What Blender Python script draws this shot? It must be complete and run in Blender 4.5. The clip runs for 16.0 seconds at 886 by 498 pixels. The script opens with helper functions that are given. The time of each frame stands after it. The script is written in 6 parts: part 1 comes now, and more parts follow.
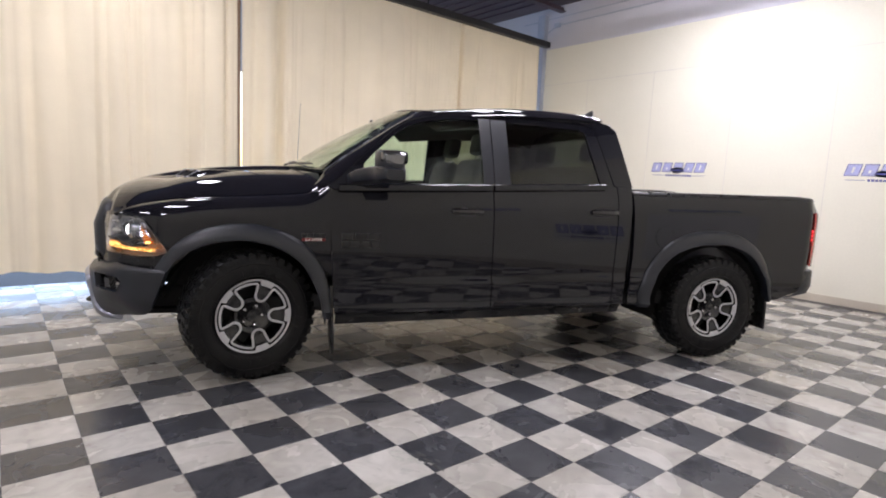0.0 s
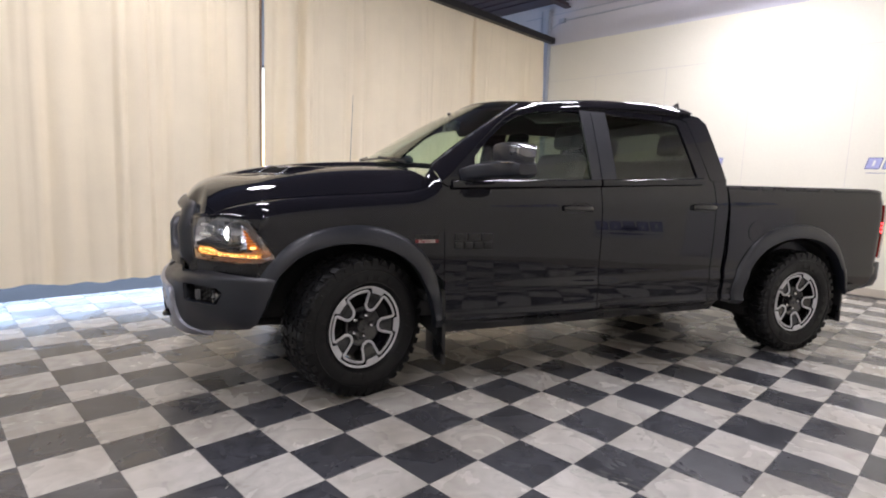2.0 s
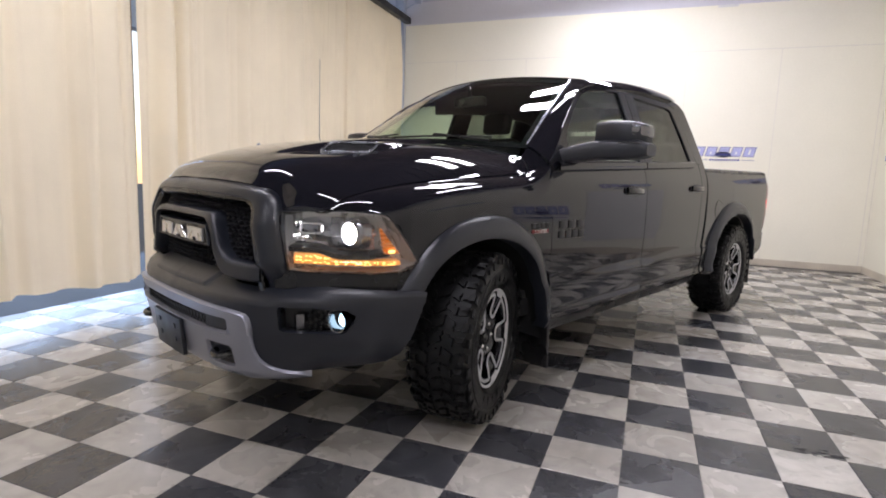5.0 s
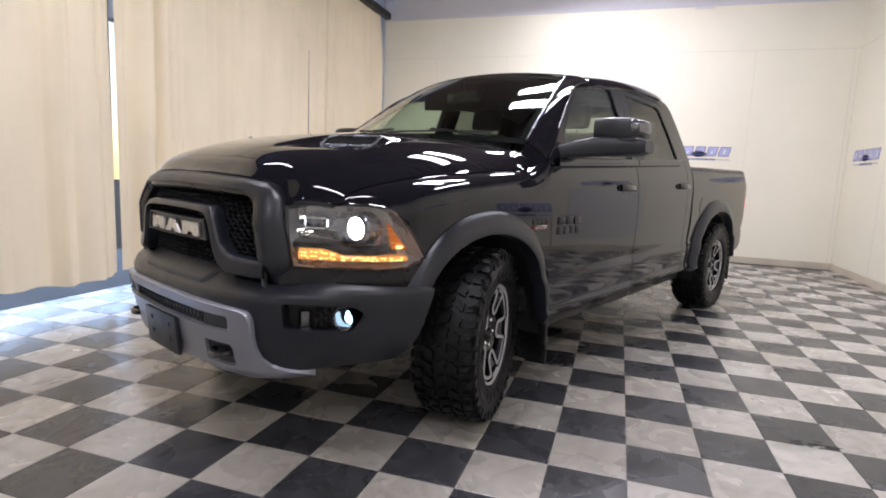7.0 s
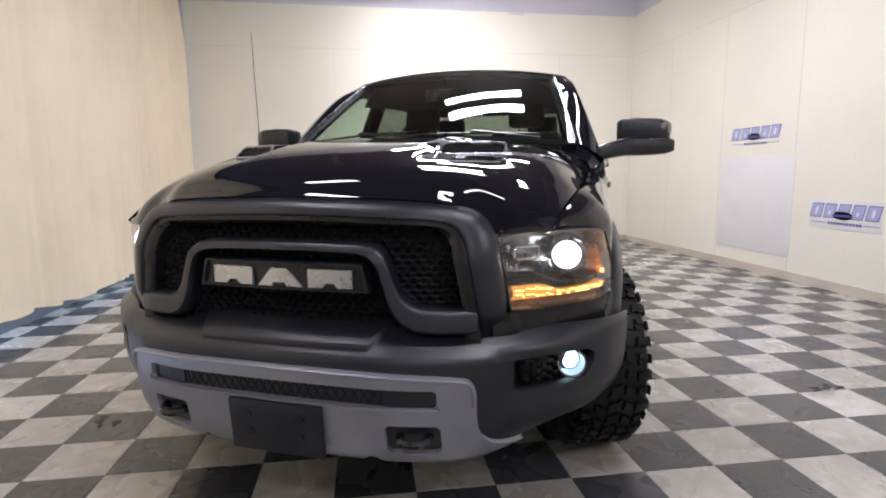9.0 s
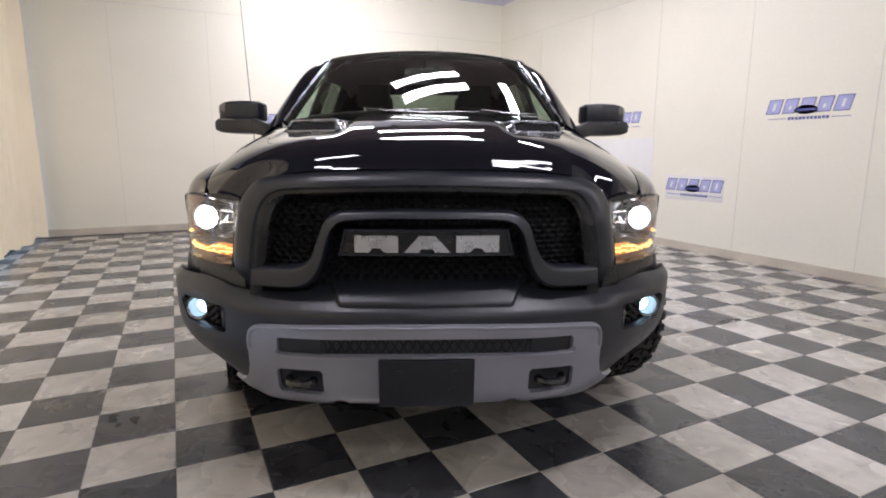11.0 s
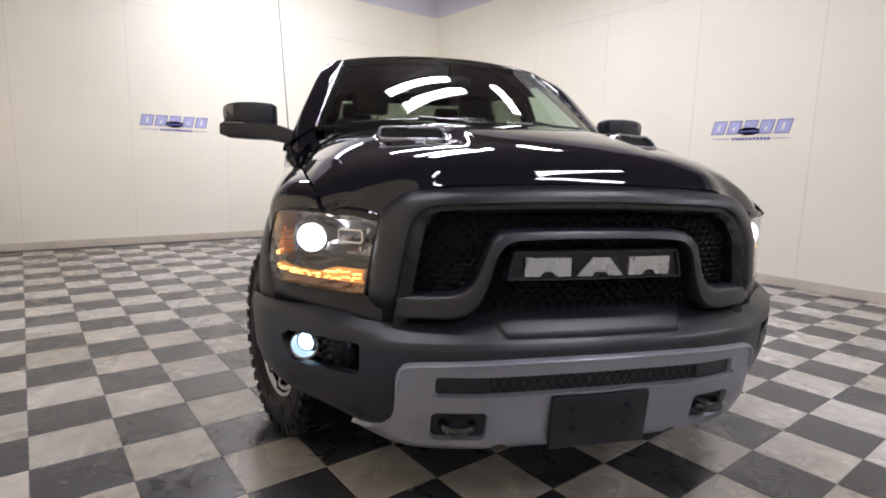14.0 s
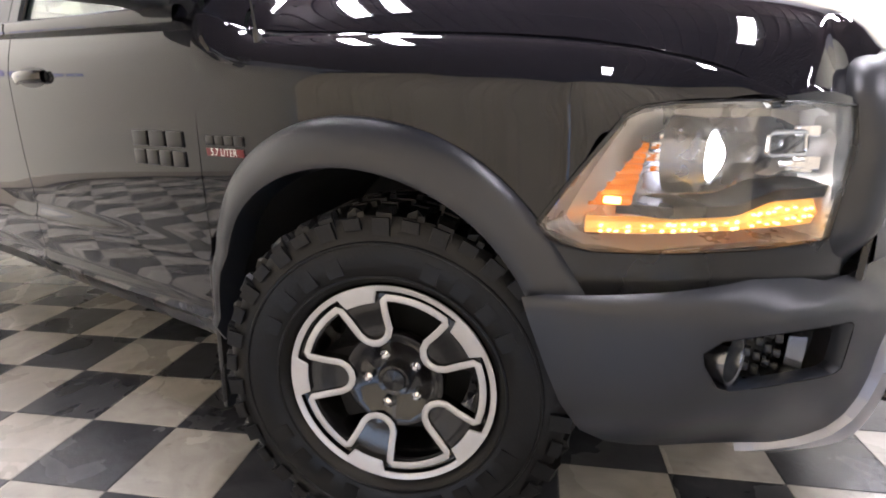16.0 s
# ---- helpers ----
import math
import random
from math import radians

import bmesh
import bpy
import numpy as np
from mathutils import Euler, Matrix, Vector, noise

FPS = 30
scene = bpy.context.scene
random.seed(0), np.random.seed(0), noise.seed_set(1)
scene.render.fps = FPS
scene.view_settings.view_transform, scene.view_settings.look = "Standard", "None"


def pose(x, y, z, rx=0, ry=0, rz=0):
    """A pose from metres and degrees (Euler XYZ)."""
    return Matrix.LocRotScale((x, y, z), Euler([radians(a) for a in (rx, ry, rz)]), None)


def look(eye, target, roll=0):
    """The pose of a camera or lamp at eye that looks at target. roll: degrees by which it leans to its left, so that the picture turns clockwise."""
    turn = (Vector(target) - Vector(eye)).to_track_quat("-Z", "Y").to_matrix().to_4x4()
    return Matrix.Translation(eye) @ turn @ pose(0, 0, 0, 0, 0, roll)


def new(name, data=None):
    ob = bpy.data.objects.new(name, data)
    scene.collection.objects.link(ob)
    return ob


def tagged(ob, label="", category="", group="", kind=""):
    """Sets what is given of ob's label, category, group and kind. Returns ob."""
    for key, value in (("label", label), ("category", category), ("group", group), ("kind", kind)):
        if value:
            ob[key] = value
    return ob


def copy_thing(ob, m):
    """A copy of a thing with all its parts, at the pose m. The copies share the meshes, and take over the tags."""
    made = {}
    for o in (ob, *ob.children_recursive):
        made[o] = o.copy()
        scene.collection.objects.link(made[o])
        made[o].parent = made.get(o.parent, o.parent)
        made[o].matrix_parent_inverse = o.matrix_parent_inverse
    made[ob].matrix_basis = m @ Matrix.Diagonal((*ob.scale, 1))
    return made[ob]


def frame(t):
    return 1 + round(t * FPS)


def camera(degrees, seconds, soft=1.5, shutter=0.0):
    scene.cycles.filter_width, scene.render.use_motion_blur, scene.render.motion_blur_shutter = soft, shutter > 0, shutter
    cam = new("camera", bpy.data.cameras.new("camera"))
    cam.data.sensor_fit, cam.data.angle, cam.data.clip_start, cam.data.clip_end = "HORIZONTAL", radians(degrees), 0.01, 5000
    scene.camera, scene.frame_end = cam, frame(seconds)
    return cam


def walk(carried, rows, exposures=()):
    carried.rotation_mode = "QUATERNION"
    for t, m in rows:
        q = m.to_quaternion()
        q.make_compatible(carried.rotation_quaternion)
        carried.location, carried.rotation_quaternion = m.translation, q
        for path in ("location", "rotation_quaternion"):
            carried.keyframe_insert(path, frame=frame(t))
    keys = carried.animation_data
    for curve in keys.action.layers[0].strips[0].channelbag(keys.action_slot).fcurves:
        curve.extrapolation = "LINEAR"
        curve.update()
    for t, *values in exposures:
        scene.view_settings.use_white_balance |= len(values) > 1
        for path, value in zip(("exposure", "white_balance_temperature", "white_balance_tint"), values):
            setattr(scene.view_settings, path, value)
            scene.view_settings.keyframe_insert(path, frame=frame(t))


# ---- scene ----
# camera and walk
cam = camera(78.2, 16.0, soft=1.9, shutter=0.0)
PATH = [
    (0, (-1.191, -2.391, 1.317), (0.074, -0.863, 1.065), 2.8),
    (0.5, (-1.187, -2.392, 1.316), (0.067, -0.854, 1.071), 2.5),
    (1, (-1.278, -2.283, 1.306), (-0.026, -0.741, 1.073), 2.1),
    (1.5, (-1.492, -1.913, 1.252), (-0.219, -0.392, 0.991), 1.3),
    (2, (-1.786, -1.528, 1.252), (-0.391, -0.116, 1.004), 2.2),
    (2.5, (-2.048, -1.136, 1.239), (-0.51, 0.119, 0.994), 2.6),
    (3, (-2.214, -0.698, 1.232), (-0.563, 0.405, 0.994), 3.0),
    (3.5, (-2.364, -0.341, 1.233), (-0.625, 0.622, 1.008), 3.6),
    (4, (-2.394, -0.018, 1.185), (-0.593, 0.815, 0.938), 2.8),
    (6.5, (-2.424, 0.371, 1.151), (-0.544, 0.999, 0.886), 2.4),
    (7, (-2.421, 0.423, 1.142), (-0.532, 1.022, 0.873), 2.5),
    (7.5, (-2.408, 0.656, 1.138), (-0.494, 1.174, 0.878), 2.1),
    (8, (-2.318, 1.081, 1.154), (-0.359, 1.383, 0.887), 1.1),
    (10.5, (-2.156, 2.915, 1.19), (-0.379, 2.055, 0.871), -0.1),
    (11, (-2.119, 2.977, 1.171), (-0.351, 2.109, 0.822), 0.3),
    (11.5, (-2.103, 2.963, 1.172), (-0.33, 2.098, 0.844), 0.6),
    (12, (-2.107, 2.967, 1.168), (-0.335, 2.098, 0.842), 0.7),
    (12.5, (-2.103, 2.969, 1.167), (-0.333, 2.096, 0.841), 0.6),
    (13, (-2.083, 3.07, 1.16), (-0.325, 2.173, 0.838), 1.0),
    (13.5, (-1.854, 3.328, 1.144), (-0.162, 2.31, 0.825), 3.0),
    (14, (-1.508, 3.598, 1.162), (0.058, 2.391, 0.859), 1.4),
    (14.5, (-1.095, 3.842, 1.143), (0.285, 2.431, 0.819), -0.2),
    (15, (-0.595, 3.973, 1.126), (0.534, 2.36, 0.777), -0.6),
    (15.5, (-0.1, 4.013, 1.074), (0.652, 2.203, 0.674), -0.6),
    (16, (0.397, 3.834, 1.02), (0.72, 1.932, 0.491), -0.7),
]
walk(cam, [(t, look(eye, target, roll)) for t, eye, target, roll in PATH], [(0.0, 0.0), (14.5, 0.0), (15.0, 0.0), (15.5, 0.1), (16.0, 1.05)])

# world: the hall is closed, a faint sky shows only below the curtain
world = bpy.data.worlds.new("world")
scene.world = world
world.use_nodes = True
_sky = world.node_tree.nodes.new("ShaderNodeTexSky")
_sky.sky_type, _sky.sun_disc = "NISHITA", False
_sky.sun_elevation, _sky.sun_rotation = radians(35), radians(20)
_bg = world.node_tree.nodes["Background"]
_bg.inputs["Strength"].default_value = 0.15
world.node_tree.links.new(_sky.outputs[0], _bg.inputs["Color"])
TUBE_POWER = 59.0
DAY_POWER = 225.0


# ---------------------------------------------------------------- materials
def material(name, color, rough=0.5, metal=0.0, spec=0.5, coat=0.0, emit=None, power=0.0):
    m = bpy.data.materials.new(name)
    m.use_nodes = True
    b = m.node_tree.nodes["Principled BSDF"]
    b.inputs["Base Color"].default_value = (*color, 1)
    b.inputs["Roughness"].default_value = rough
    b.inputs["Metallic"].default_value = metal
    b.inputs["Specular IOR Level"].default_value = spec
    b.inputs["Coat Weight"].default_value = coat
    b.inputs["Coat Roughness"].default_value = 0.02
    if emit:
        b.inputs["Emission Color"].default_value = (*emit, 1)
        b.inputs["Emission Strength"].default_value = power
    return m


def nodes_of(m):
    return m.node_tree.nodes, m.node_tree.links, m.node_tree.nodes["Principled BSDF"]


def noise_node(m, scale, detail=4.0, rough=0.55, coords="Object", stretch=None):
    n, l, _ = nodes_of(m)
    tc = n.new("ShaderNodeTexCoord")
    t = n.new("ShaderNodeTexNoise")
    t.inputs["Scale"].default_value, t.inputs["Detail"].default_value = scale, detail
    t.inputs["Roughness"].default_value = rough
    src = tc.outputs[coords]
    if stretch:
        mp = n.new("ShaderNodeMapping")
        mp.inputs["Scale"].default_value = stretch
        l.new(src, mp.inputs[0])
        src = mp.outputs[0]
    l.new(src, t.inputs["Vector"])
    return t


def ramp_node(m, source, stops):
    n, l, _ = nodes_of(m)
    r = n.new("ShaderNodeValToRGB")
    while len(r.color_ramp.elements) < len(stops):
        r.color_ramp.elements.new(0.5)
    for e, (p, c) in zip(r.color_ramp.elements, stops):
        e.position, e.color = p, (*c, 1) if len(c) == 3 else c
    l.new(source, r.inputs[0])
    return r


def grey(v):
    return (v, v, v)


def mix_node(m, a, b, fac, mode="MIX"):
    """A colour mix; a, b and fac are sockets or values."""
    n, l, _ = nodes_of(m)
    x = n.new("ShaderNodeMix")
    x.data_type, x.blend_type = "RGBA", mode
    for sock, v in ((x.inputs[6], a), (x.inputs[7], b), (x.inputs[0], fac)):
        if isinstance(v, bpy.types.NodeSocket):
            l.new(v, sock)
        elif isinstance(v, (int, float)):
            sock.default_value = v
        else:
            sock.default_value = (*v, 1)
    return x.outputs[2]


def bump(m, source, strength, distance=0.01):
    n, l, b = nodes_of(m)
    k = n.new("ShaderNodeBump")
    k.inputs["Strength"].default_value, k.inputs["Distance"].default_value = strength, distance
    l.new(source, k.inputs["Height"])
    l.new(k.outputs[0], b.inputs["Normal"])
    return k


def varied(name, color, rough=0.5, amount=0.15, scale=3.0, fine=60.0, bumpy=0.1, rough_amount=0.1, **kw):
    """A material whose colour and gloss vary at two scales, with a fine relief."""
    m = material(name, color, rough, **kw)
    n, l, b = nodes_of(m)
    big, small = noise_node(m, scale), noise_node(m, fine, 3.0)
    dark = tuple(c * (1 - amount) for c in color)
    light = tuple(min(1, c * (1 + amount)) for c in color)
    r1 = ramp_node(m, big.outputs[0], [(0.3, dark), (0.7, light)])
    r2 = ramp_node(m, small.outputs[0], [(0.35, grey(1 - amount * 0.6)), (0.65, grey(1.0))])
    l.new(mix_node(m, r1.outputs[0], r2.outputs[0], 1.0, "MULTIPLY"), b.inputs["Base Color"])
    r3 = ramp_node(m, big.outputs[0], [(0.3, grey(max(0, rough - rough_amount))), (0.7, grey(min(1, rough + rough_amount)))])
    l.new(r3.outputs[0], b.inputs["Roughness"])
    if bumpy:
        bump(m, small.outputs[0], bumpy, 0.004)
    return m


M_WALL = varied("cream_paint", (0.868, 0.838, 0.714), 0.55, 0.04, 0.6, 40, 0.08)
M_WALL_TOP = varied("pale_grey_paint", (0.66, 0.655, 0.70), 0.6, 0.05, 0.8, 40, 0.08)
M_CEIL = varied("maroon_ceiling_paint", (0.092, 0.062, 0.070), 0.45, 0.2, 1.5, 30, 0.1)
M_BASE = varied("baseboard_vinyl", (0.62, 0.56, 0.46), 0.5, 0.1, 3, 60, 0.05)
M_STEEL = varied("painted_steel", (0.50, 0.53, 0.60), 0.45, 0.1, 4, 80, 0.08)
M_DARKSTEEL = varied("black_steel", (0.02, 0.019, 0.02), 0.45, 0.2, 6, 80, 0.08)
M_TUBE = material("fluorescent_tube", (0.9, 0.9, 0.9), 0.4, emit=(0.99, 0.958, 1.07), power=TUBE_POWER)
M_BARE = material("bare_fluorescent_tube", (0.9, 0.9, 0.9), 0.4, emit=(0.99, 0.958, 1.07), power=TUBE_POWER * 2.4)
M_FIXTURE = varied("white_enamel", (0.75, 0.75, 0.74), 0.35, 0.05, 5, 60, 0.03)
M_PAINT = material("black_car_paint", (0.0090, 0.0093, 0.0130), 0.04, spec=0.12, coat=0.64)
M_PLASTIC = varied("charcoal_moulded_plastic", (0.0110, 0.0132, 0.0198), 0.34, 0.10, 8, 500, 0.12, 0.05, spec=0.60)
M_PLASTIC_SMOOTH = varied("black_satin_plastic", (0.012, 0.012, 0.013), 0.28, 0.15, 6, 300, 0.03, 0.05)
M_MATT = varied("matt_black_liner", (0.011, 0.011, 0.012), 0.8, 0.2, 6, 80, 0.1)
M_SILVER = varied("silver_grey_bumper_paint", (0.33, 0.34, 0.39), 0.34, 0.05, 6, 400, 0.03, 0.05, metal=0.55)
M_RUBBER = varied("tyre_rubber", (0.0055, 0.0055, 0.006), 0.40, 0.25, 9, 120, 0.15, 0.12, spec=0.3)
M_RIMBLACK = material("gloss_black_wheel", (0.006, 0.006, 0.007), 0.18, coat=0.6)
M_MACHINED = varied("machined_aluminium", (0.60, 0.60, 0.62), 0.38, 0.05, 20, 300, 0.04, 0.06, metal=0.35)
M_CHROME = material("chrome", (0.85, 0.85, 0.87), 0.07, metal=1.0)
M_DARKCHROME = material("smoked_chrome", (0.22, 0.22, 0.23), 0.18, metal=1.0)
M_BEZEL = varied("satin_dark_chrome", (0.34, 0.35, 0.39), 0.27, 0.06, 12, 200, 0.02, 0.05, metal=0.9)
M_FRIT = material("black_glass_border", (0.004, 0.004, 0.005), 0.7, spec=0.04)
M_SEAT = varied("black_seat_cloth", (0.020, 0.021, 0.022), 0.75, 0.2, 8, 200, 0.15)
M_TRIM = varied("grey_interior_trim", (0.03, 0.03, 0.029), 0.6, 0.15, 8, 200, 0.1)
M_HEADLINER = varied("pale_headliner_cloth", (0.12, 0.12, 0.115), 0.85, 0.05, 5, 200, 0.08)
M_RED = material("red_badge", (0.15, 0.012, 0.014), 0.4)
M_BADGE = material("black_badge", (0.007, 0.007, 0.008), 0.32)
M_PROJ = material("lit_projector_lens", (1, 1, 1), 0.1, emit=(1.0, 0.97, 0.96), power=13.0)
M_FOG = material("lit_fog_lens", (1, 1, 1), 0.1, emit=(0.52, 0.78, 1.0), power=4.5)
M_AMBER_OFF = material("amber_reflector", (0.60, 0.17, 0.01), 0.2, emit=(1.0, 0.26, 0.01), power=0.16)
M_AMBER_LENS = material("amber_lens", (0.85, 0.38, 0.10), 0.2, coat=0.6, emit=(1.0, 0.47, 0.10), power=0.42)
M_AMBER_HOT = material("lit_amber_led", (1.0, 0.6, 0.2), 0.25, emit=(1.0, 0.62, 0.18), power=3.0)
M_MESH = varied("black_grille_mesh", (0.010, 0.010, 0.013), 0.5, 0.15, 8, 300, 0.05, spec=0.35)
M_TAIL = material("red_tail_lens", (0.5, 0.02, 0.02), 0.15, coat=1.0)
M_TAILLIT = material("lit_tail_led", (1, 0.1, 0.1), 0.3, emit=(1.0, 0.05, 0.06), power=6.0)


def glass(name, tint, gloss=1.0):
    """Thin tinted glass: light goes straight through, the surface mirrors more at a grazing angle."""
    m = bpy.data.materials.new(name)
    m.use_nodes = True
    n, l = m.node_tree.nodes, m.node_tree.links
    n.remove(n["Principled BSDF"])
    tr, gl, lw, mx = n.new("ShaderNodeBsdfTransparent"), n.new("ShaderNodeBsdfGlossy"), n.new("ShaderNodeLayerWeight"), n.new("ShaderNodeMixShader")
    tr.inputs[0].default_value = (*tint, 1)
    gl.inputs["Roughness"].default_value = 0.012
    gl.inputs["Color"].default_value = (gloss, gloss, gloss, 1)
    lw.inputs["Blend"].default_value = 0.5
    pw, sc = n.new("ShaderNodeMath"), n.new("ShaderNodeMath")
    pw.operation, pw.inputs[1].default_value = "POWER", 5.0
    sc.operation, sc.inputs[1].default_value, sc.inputs[2].default_value = "MULTIPLY_ADD", 0.95, 0.045
    l.new(lw.outputs["Facing"], pw.inputs[0])
    l.new(pw.outputs[0], sc.inputs[0])
    l.new(sc.outputs[0], mx.inputs[0])
    l.new(tr.outputs[0], mx.inputs[1])
    l.new(gl.outputs[0], mx.inputs[2])
    l.new(mx.outputs[0], n["Material Output"].inputs[0])
    return m


M_GLASS = glass("clear_green_glass", (0.90, 0.97, 0.92))
M_GLASS_FRONT = glass("green_windscreen_glass", (0.90, 0.965, 0.91))
M_GLASS_DARK = glass("privacy_glass", (0.48, 0.51, 0.47))
M_LENS = glass("lamp_lens", (0.97, 0.97, 0.97))
M_LAMPGREY = varied("grey_lamp_housing", (0.40, 0.39, 0.385), 0.3, 0.1, 12, 150, 0.03, 0.08, metal=0.6)


# ---------------------------------------------------------------- mesh helpers
def mesh_object(name, bm, mat, parent=None, label="", smooth=True):
    me = bpy.data.meshes.new(name)
    bm.normal_update()
    bm.to_mesh(me)
    bm.free()
    for m in mat if isinstance(mat, (list, tuple)) else [mat]:
        me.materials.append(m)
    if smooth:
        me.polygons.foreach_set("use_smooth", [True] * len(me.polygons))
        me.set_sharp_from_angle(angle=radians(38))
    ob = new(name, me)
    if parent:
        ob.parent = parent
    if label:
        ob["label"] = label
    return ob


def part(name, bm, mat, parent, label="", smooth=True):
    return mesh_object(name, bm, mat, parent, label, smooth)


def empty(name, m=None, parent=None):
    ob = new(name)
    ob.empty_display_size = 0.2
    if m:
        ob.matrix_world = m
    if parent:
        ob.parent = parent
    return ob


def add_box(bm, lo, hi, bevel=0.0, m=None, segments=2):
    c = [(a + b) / 2 for a, b in zip(lo, hi)]
    s = [max(1e-4, b - a) for a, b in zip(lo, hi)]
    g = bmesh.ops.create_cube(bm, size=1.0)
    vs = g["verts"]
    bmesh.ops.scale(bm, vec=s, verts=vs)
    bmesh.ops.translate(bm, vec=c, verts=vs)
    if bevel:
        es = list({e for v in vs for e in v.link_edges})
        r = bmesh.ops.bevel(bm, geom=es, offset=min(bevel, min(s) * 0.49), segments=segments, affect="EDGES", profile=0.6)
        vs = list({v for f in r["faces"] for v in f.verts} | {v for v in vs if v.is_valid})
    if m:
        bmesh.ops.transform(bm, matrix=m, verts=[v for v in vs if v.is_valid])
    return vs


def box(lo, hi, bevel=0.0, m=None, segments=2):
    bm = bmesh.new()
    add_box(bm, lo, hi, bevel, m, segments)
    return bm


def add_rod(bm, a, b, r0, r1=None, n=12, caps=True):
    a, b = Vector(a), Vector(b)
    g = bmesh.ops.create_cone(bm, cap_ends=caps, segments=n, radius1=r0, radius2=r0 if r1 is None else r1, depth=(b - a).length)
    q = (b - a).to_track_quat("Z", "Y").to_matrix().to_4x4()
    bmesh.ops.transform(bm, matrix=Matrix.Translation((a + b) / 2) @ q, verts=g["verts"])
    return g["verts"]


def add_sheet(bm, rows, closed_u=False, closed_v=False, flip=False):
    """A grid of quads through rows of points."""
    vs = [[bm.verts.new(p) for p in row] for row in rows]
    nu, nv = len(vs), len(vs[0])
    for i in range(nu if closed_u else nu - 1):
        for j in range(nv if closed_v else nv - 1):
            q = [vs[i][j], vs[(i + 1) % nu][j], vs[(i + 1) % nu][(j + 1) % nv], vs[i][(j + 1) % nv]]
            try:
                bm.faces.new(q[::-1] if flip else q)
            except ValueError:
                pass
    return vs


def smooth_curve(points):
    """A smooth function through points (x, value), by monotone cubic pieces."""
    points = sorted(points)
    xs = [float(p[0]) for p in points]
    ys = [float(p[1]) for p in points]
    n = len(xs)
    d = [(ys[i + 1] - ys[i]) / (xs[i + 1] - xs[i]) for i in range(n - 1)]
    k = [d[0]] + [0.0 if d[i - 1] * d[i] <= 0 else 2 * d[i - 1] * d[i] / (d[i - 1] + d[i]) for i in range(1, n - 1)] + [d[-1]]

    def value(x):
        x = min(max(x, xs[0]), xs[-1])
        i = 0
        while i < n - 2 and x > xs[i + 1]:
            i += 1
        h = xs[i + 1] - xs[i]
        t = (x - xs[i]) / h
        return ((1 + 2 * t) * (1 - t) ** 2 * ys[i] + t * (1 - t) ** 2 * h * k[i]
                + t * t * (3 - 2 * t) * ys[i + 1] + t * t * (t - 1) * h * k[i + 1])

    return value


def lerp(a, b, t):
    return a + (b - a) * t


# ---------------------------------------------------------------- hall
ROOM_X0, ROOM_X1, ROOM_Y0, ROOM_Y1 = -7.2, 6.9, -2.62, 6.6
WALL_H, CREAM_H = 4.42, 3.80
DOOR_X0, DOOR_X1, DOOR_H = -3.4, 4.6, 2.9


def wall(name, lo, hi, mat):
    return tagged(mesh_object(name, box(lo, hi), mat, smooth=False), "", "wall", kind="structure")


wall("wall_far", (ROOM_X1, ROOM_Y0 - 0.2, -0.1), (ROOM_X1 + 0.2, ROOM_Y1, CREAM_H), M_WALL)
wall("wall_far_top", (ROOM_X1 + 0.006, ROOM_Y0 - 0.2, CREAM_H), (ROOM_X1 + 0.2, ROOM_Y1, WALL_H + 0.3), M_WALL_TOP)
wall("wall_signs", (ROOM_X0, ROOM_Y0 - 0.2, -0.1), (ROOM_X1, ROOM_Y0, CREAM_H), M_WALL)
wall("wall_signs_top", (ROOM_X0, ROOM_Y0 - 0.2, CREAM_H), (ROOM_X1, ROOM_Y0 - 0.006, WALL_H + 0.3), M_WALL_TOP)
wall("wall_back", (ROOM_X0 - 0.2, ROOM_Y0 - 0.2, -0.1), (ROOM_X0, ROOM_Y1 + 0.2, WALL_H + 0.3), M_WALL)
# wall behind the curtain, with a wide door opening to the daylight
wall("wall_door_lintel", (DOOR_X0, ROOM_Y1, DOOR_H), (DOOR_X1, ROOM_Y1 + 0.2, WALL_H + 0.3), M_WALL_TOP)
wall("wall_door_side", (DOOR_X1, ROOM_Y1, -0.1), (ROOM_X1 + 0.2, ROOM_Y1 + 0.2, WALL_H + 0.3), M_WALL_TOP)
wall("wall_door_end", (ROOM_X0, ROOM_Y1, -0.1), (DOOR_X0, ROOM_Y1 + 0.2, WALL_H + 0.3), M_WALL_TOP)
ceiling_bm = box((ROOM_X0, ROOM_Y0, WALL_H + 0.12), (ROOM_X1, ROOM_Y1, WALL_H + 0.3))
# steel deck ribs and deep joists belong to the ceiling's one mesh
for k in range(58):
    add_box(ceiling_bm, (ROOM_X0 + 0.24 * k, ROOM_Y0, WALL_H + 0.095), (ROOM_X0 + 0.24 * k + 0.09, ROOM_Y1, WALL_H + 0.125))
for yb in (-1.9, -0.35, 1.2, 2.75, 4.3):
    add_box(ceiling_bm, (ROOM_X0, yb - 0.06, WALL_H - 0.012), (ROOM_X1, yb + 0.06, WALL_H + 0.004))
    add_box(ceiling_bm, (ROOM_X0, yb - 0.008, WALL_H), (ROOM_X1, yb + 0.008, WALL_H + 0.075))
tagged(mesh_object("ceiling", ceiling_bm, M_CEIL, smooth=False), "", "ceiling", kind="structure")
M_SLAB = varied("grout_and_slab", (0.10, 0.095, 0.09), 0.8, 0.2, 3, 60, 0.2)
tagged(mesh_object("floor", box((-30, -30, -0.2), (30, 30, -0.0022)), M_SLAB, smooth=False), "", "floor", kind="structure")

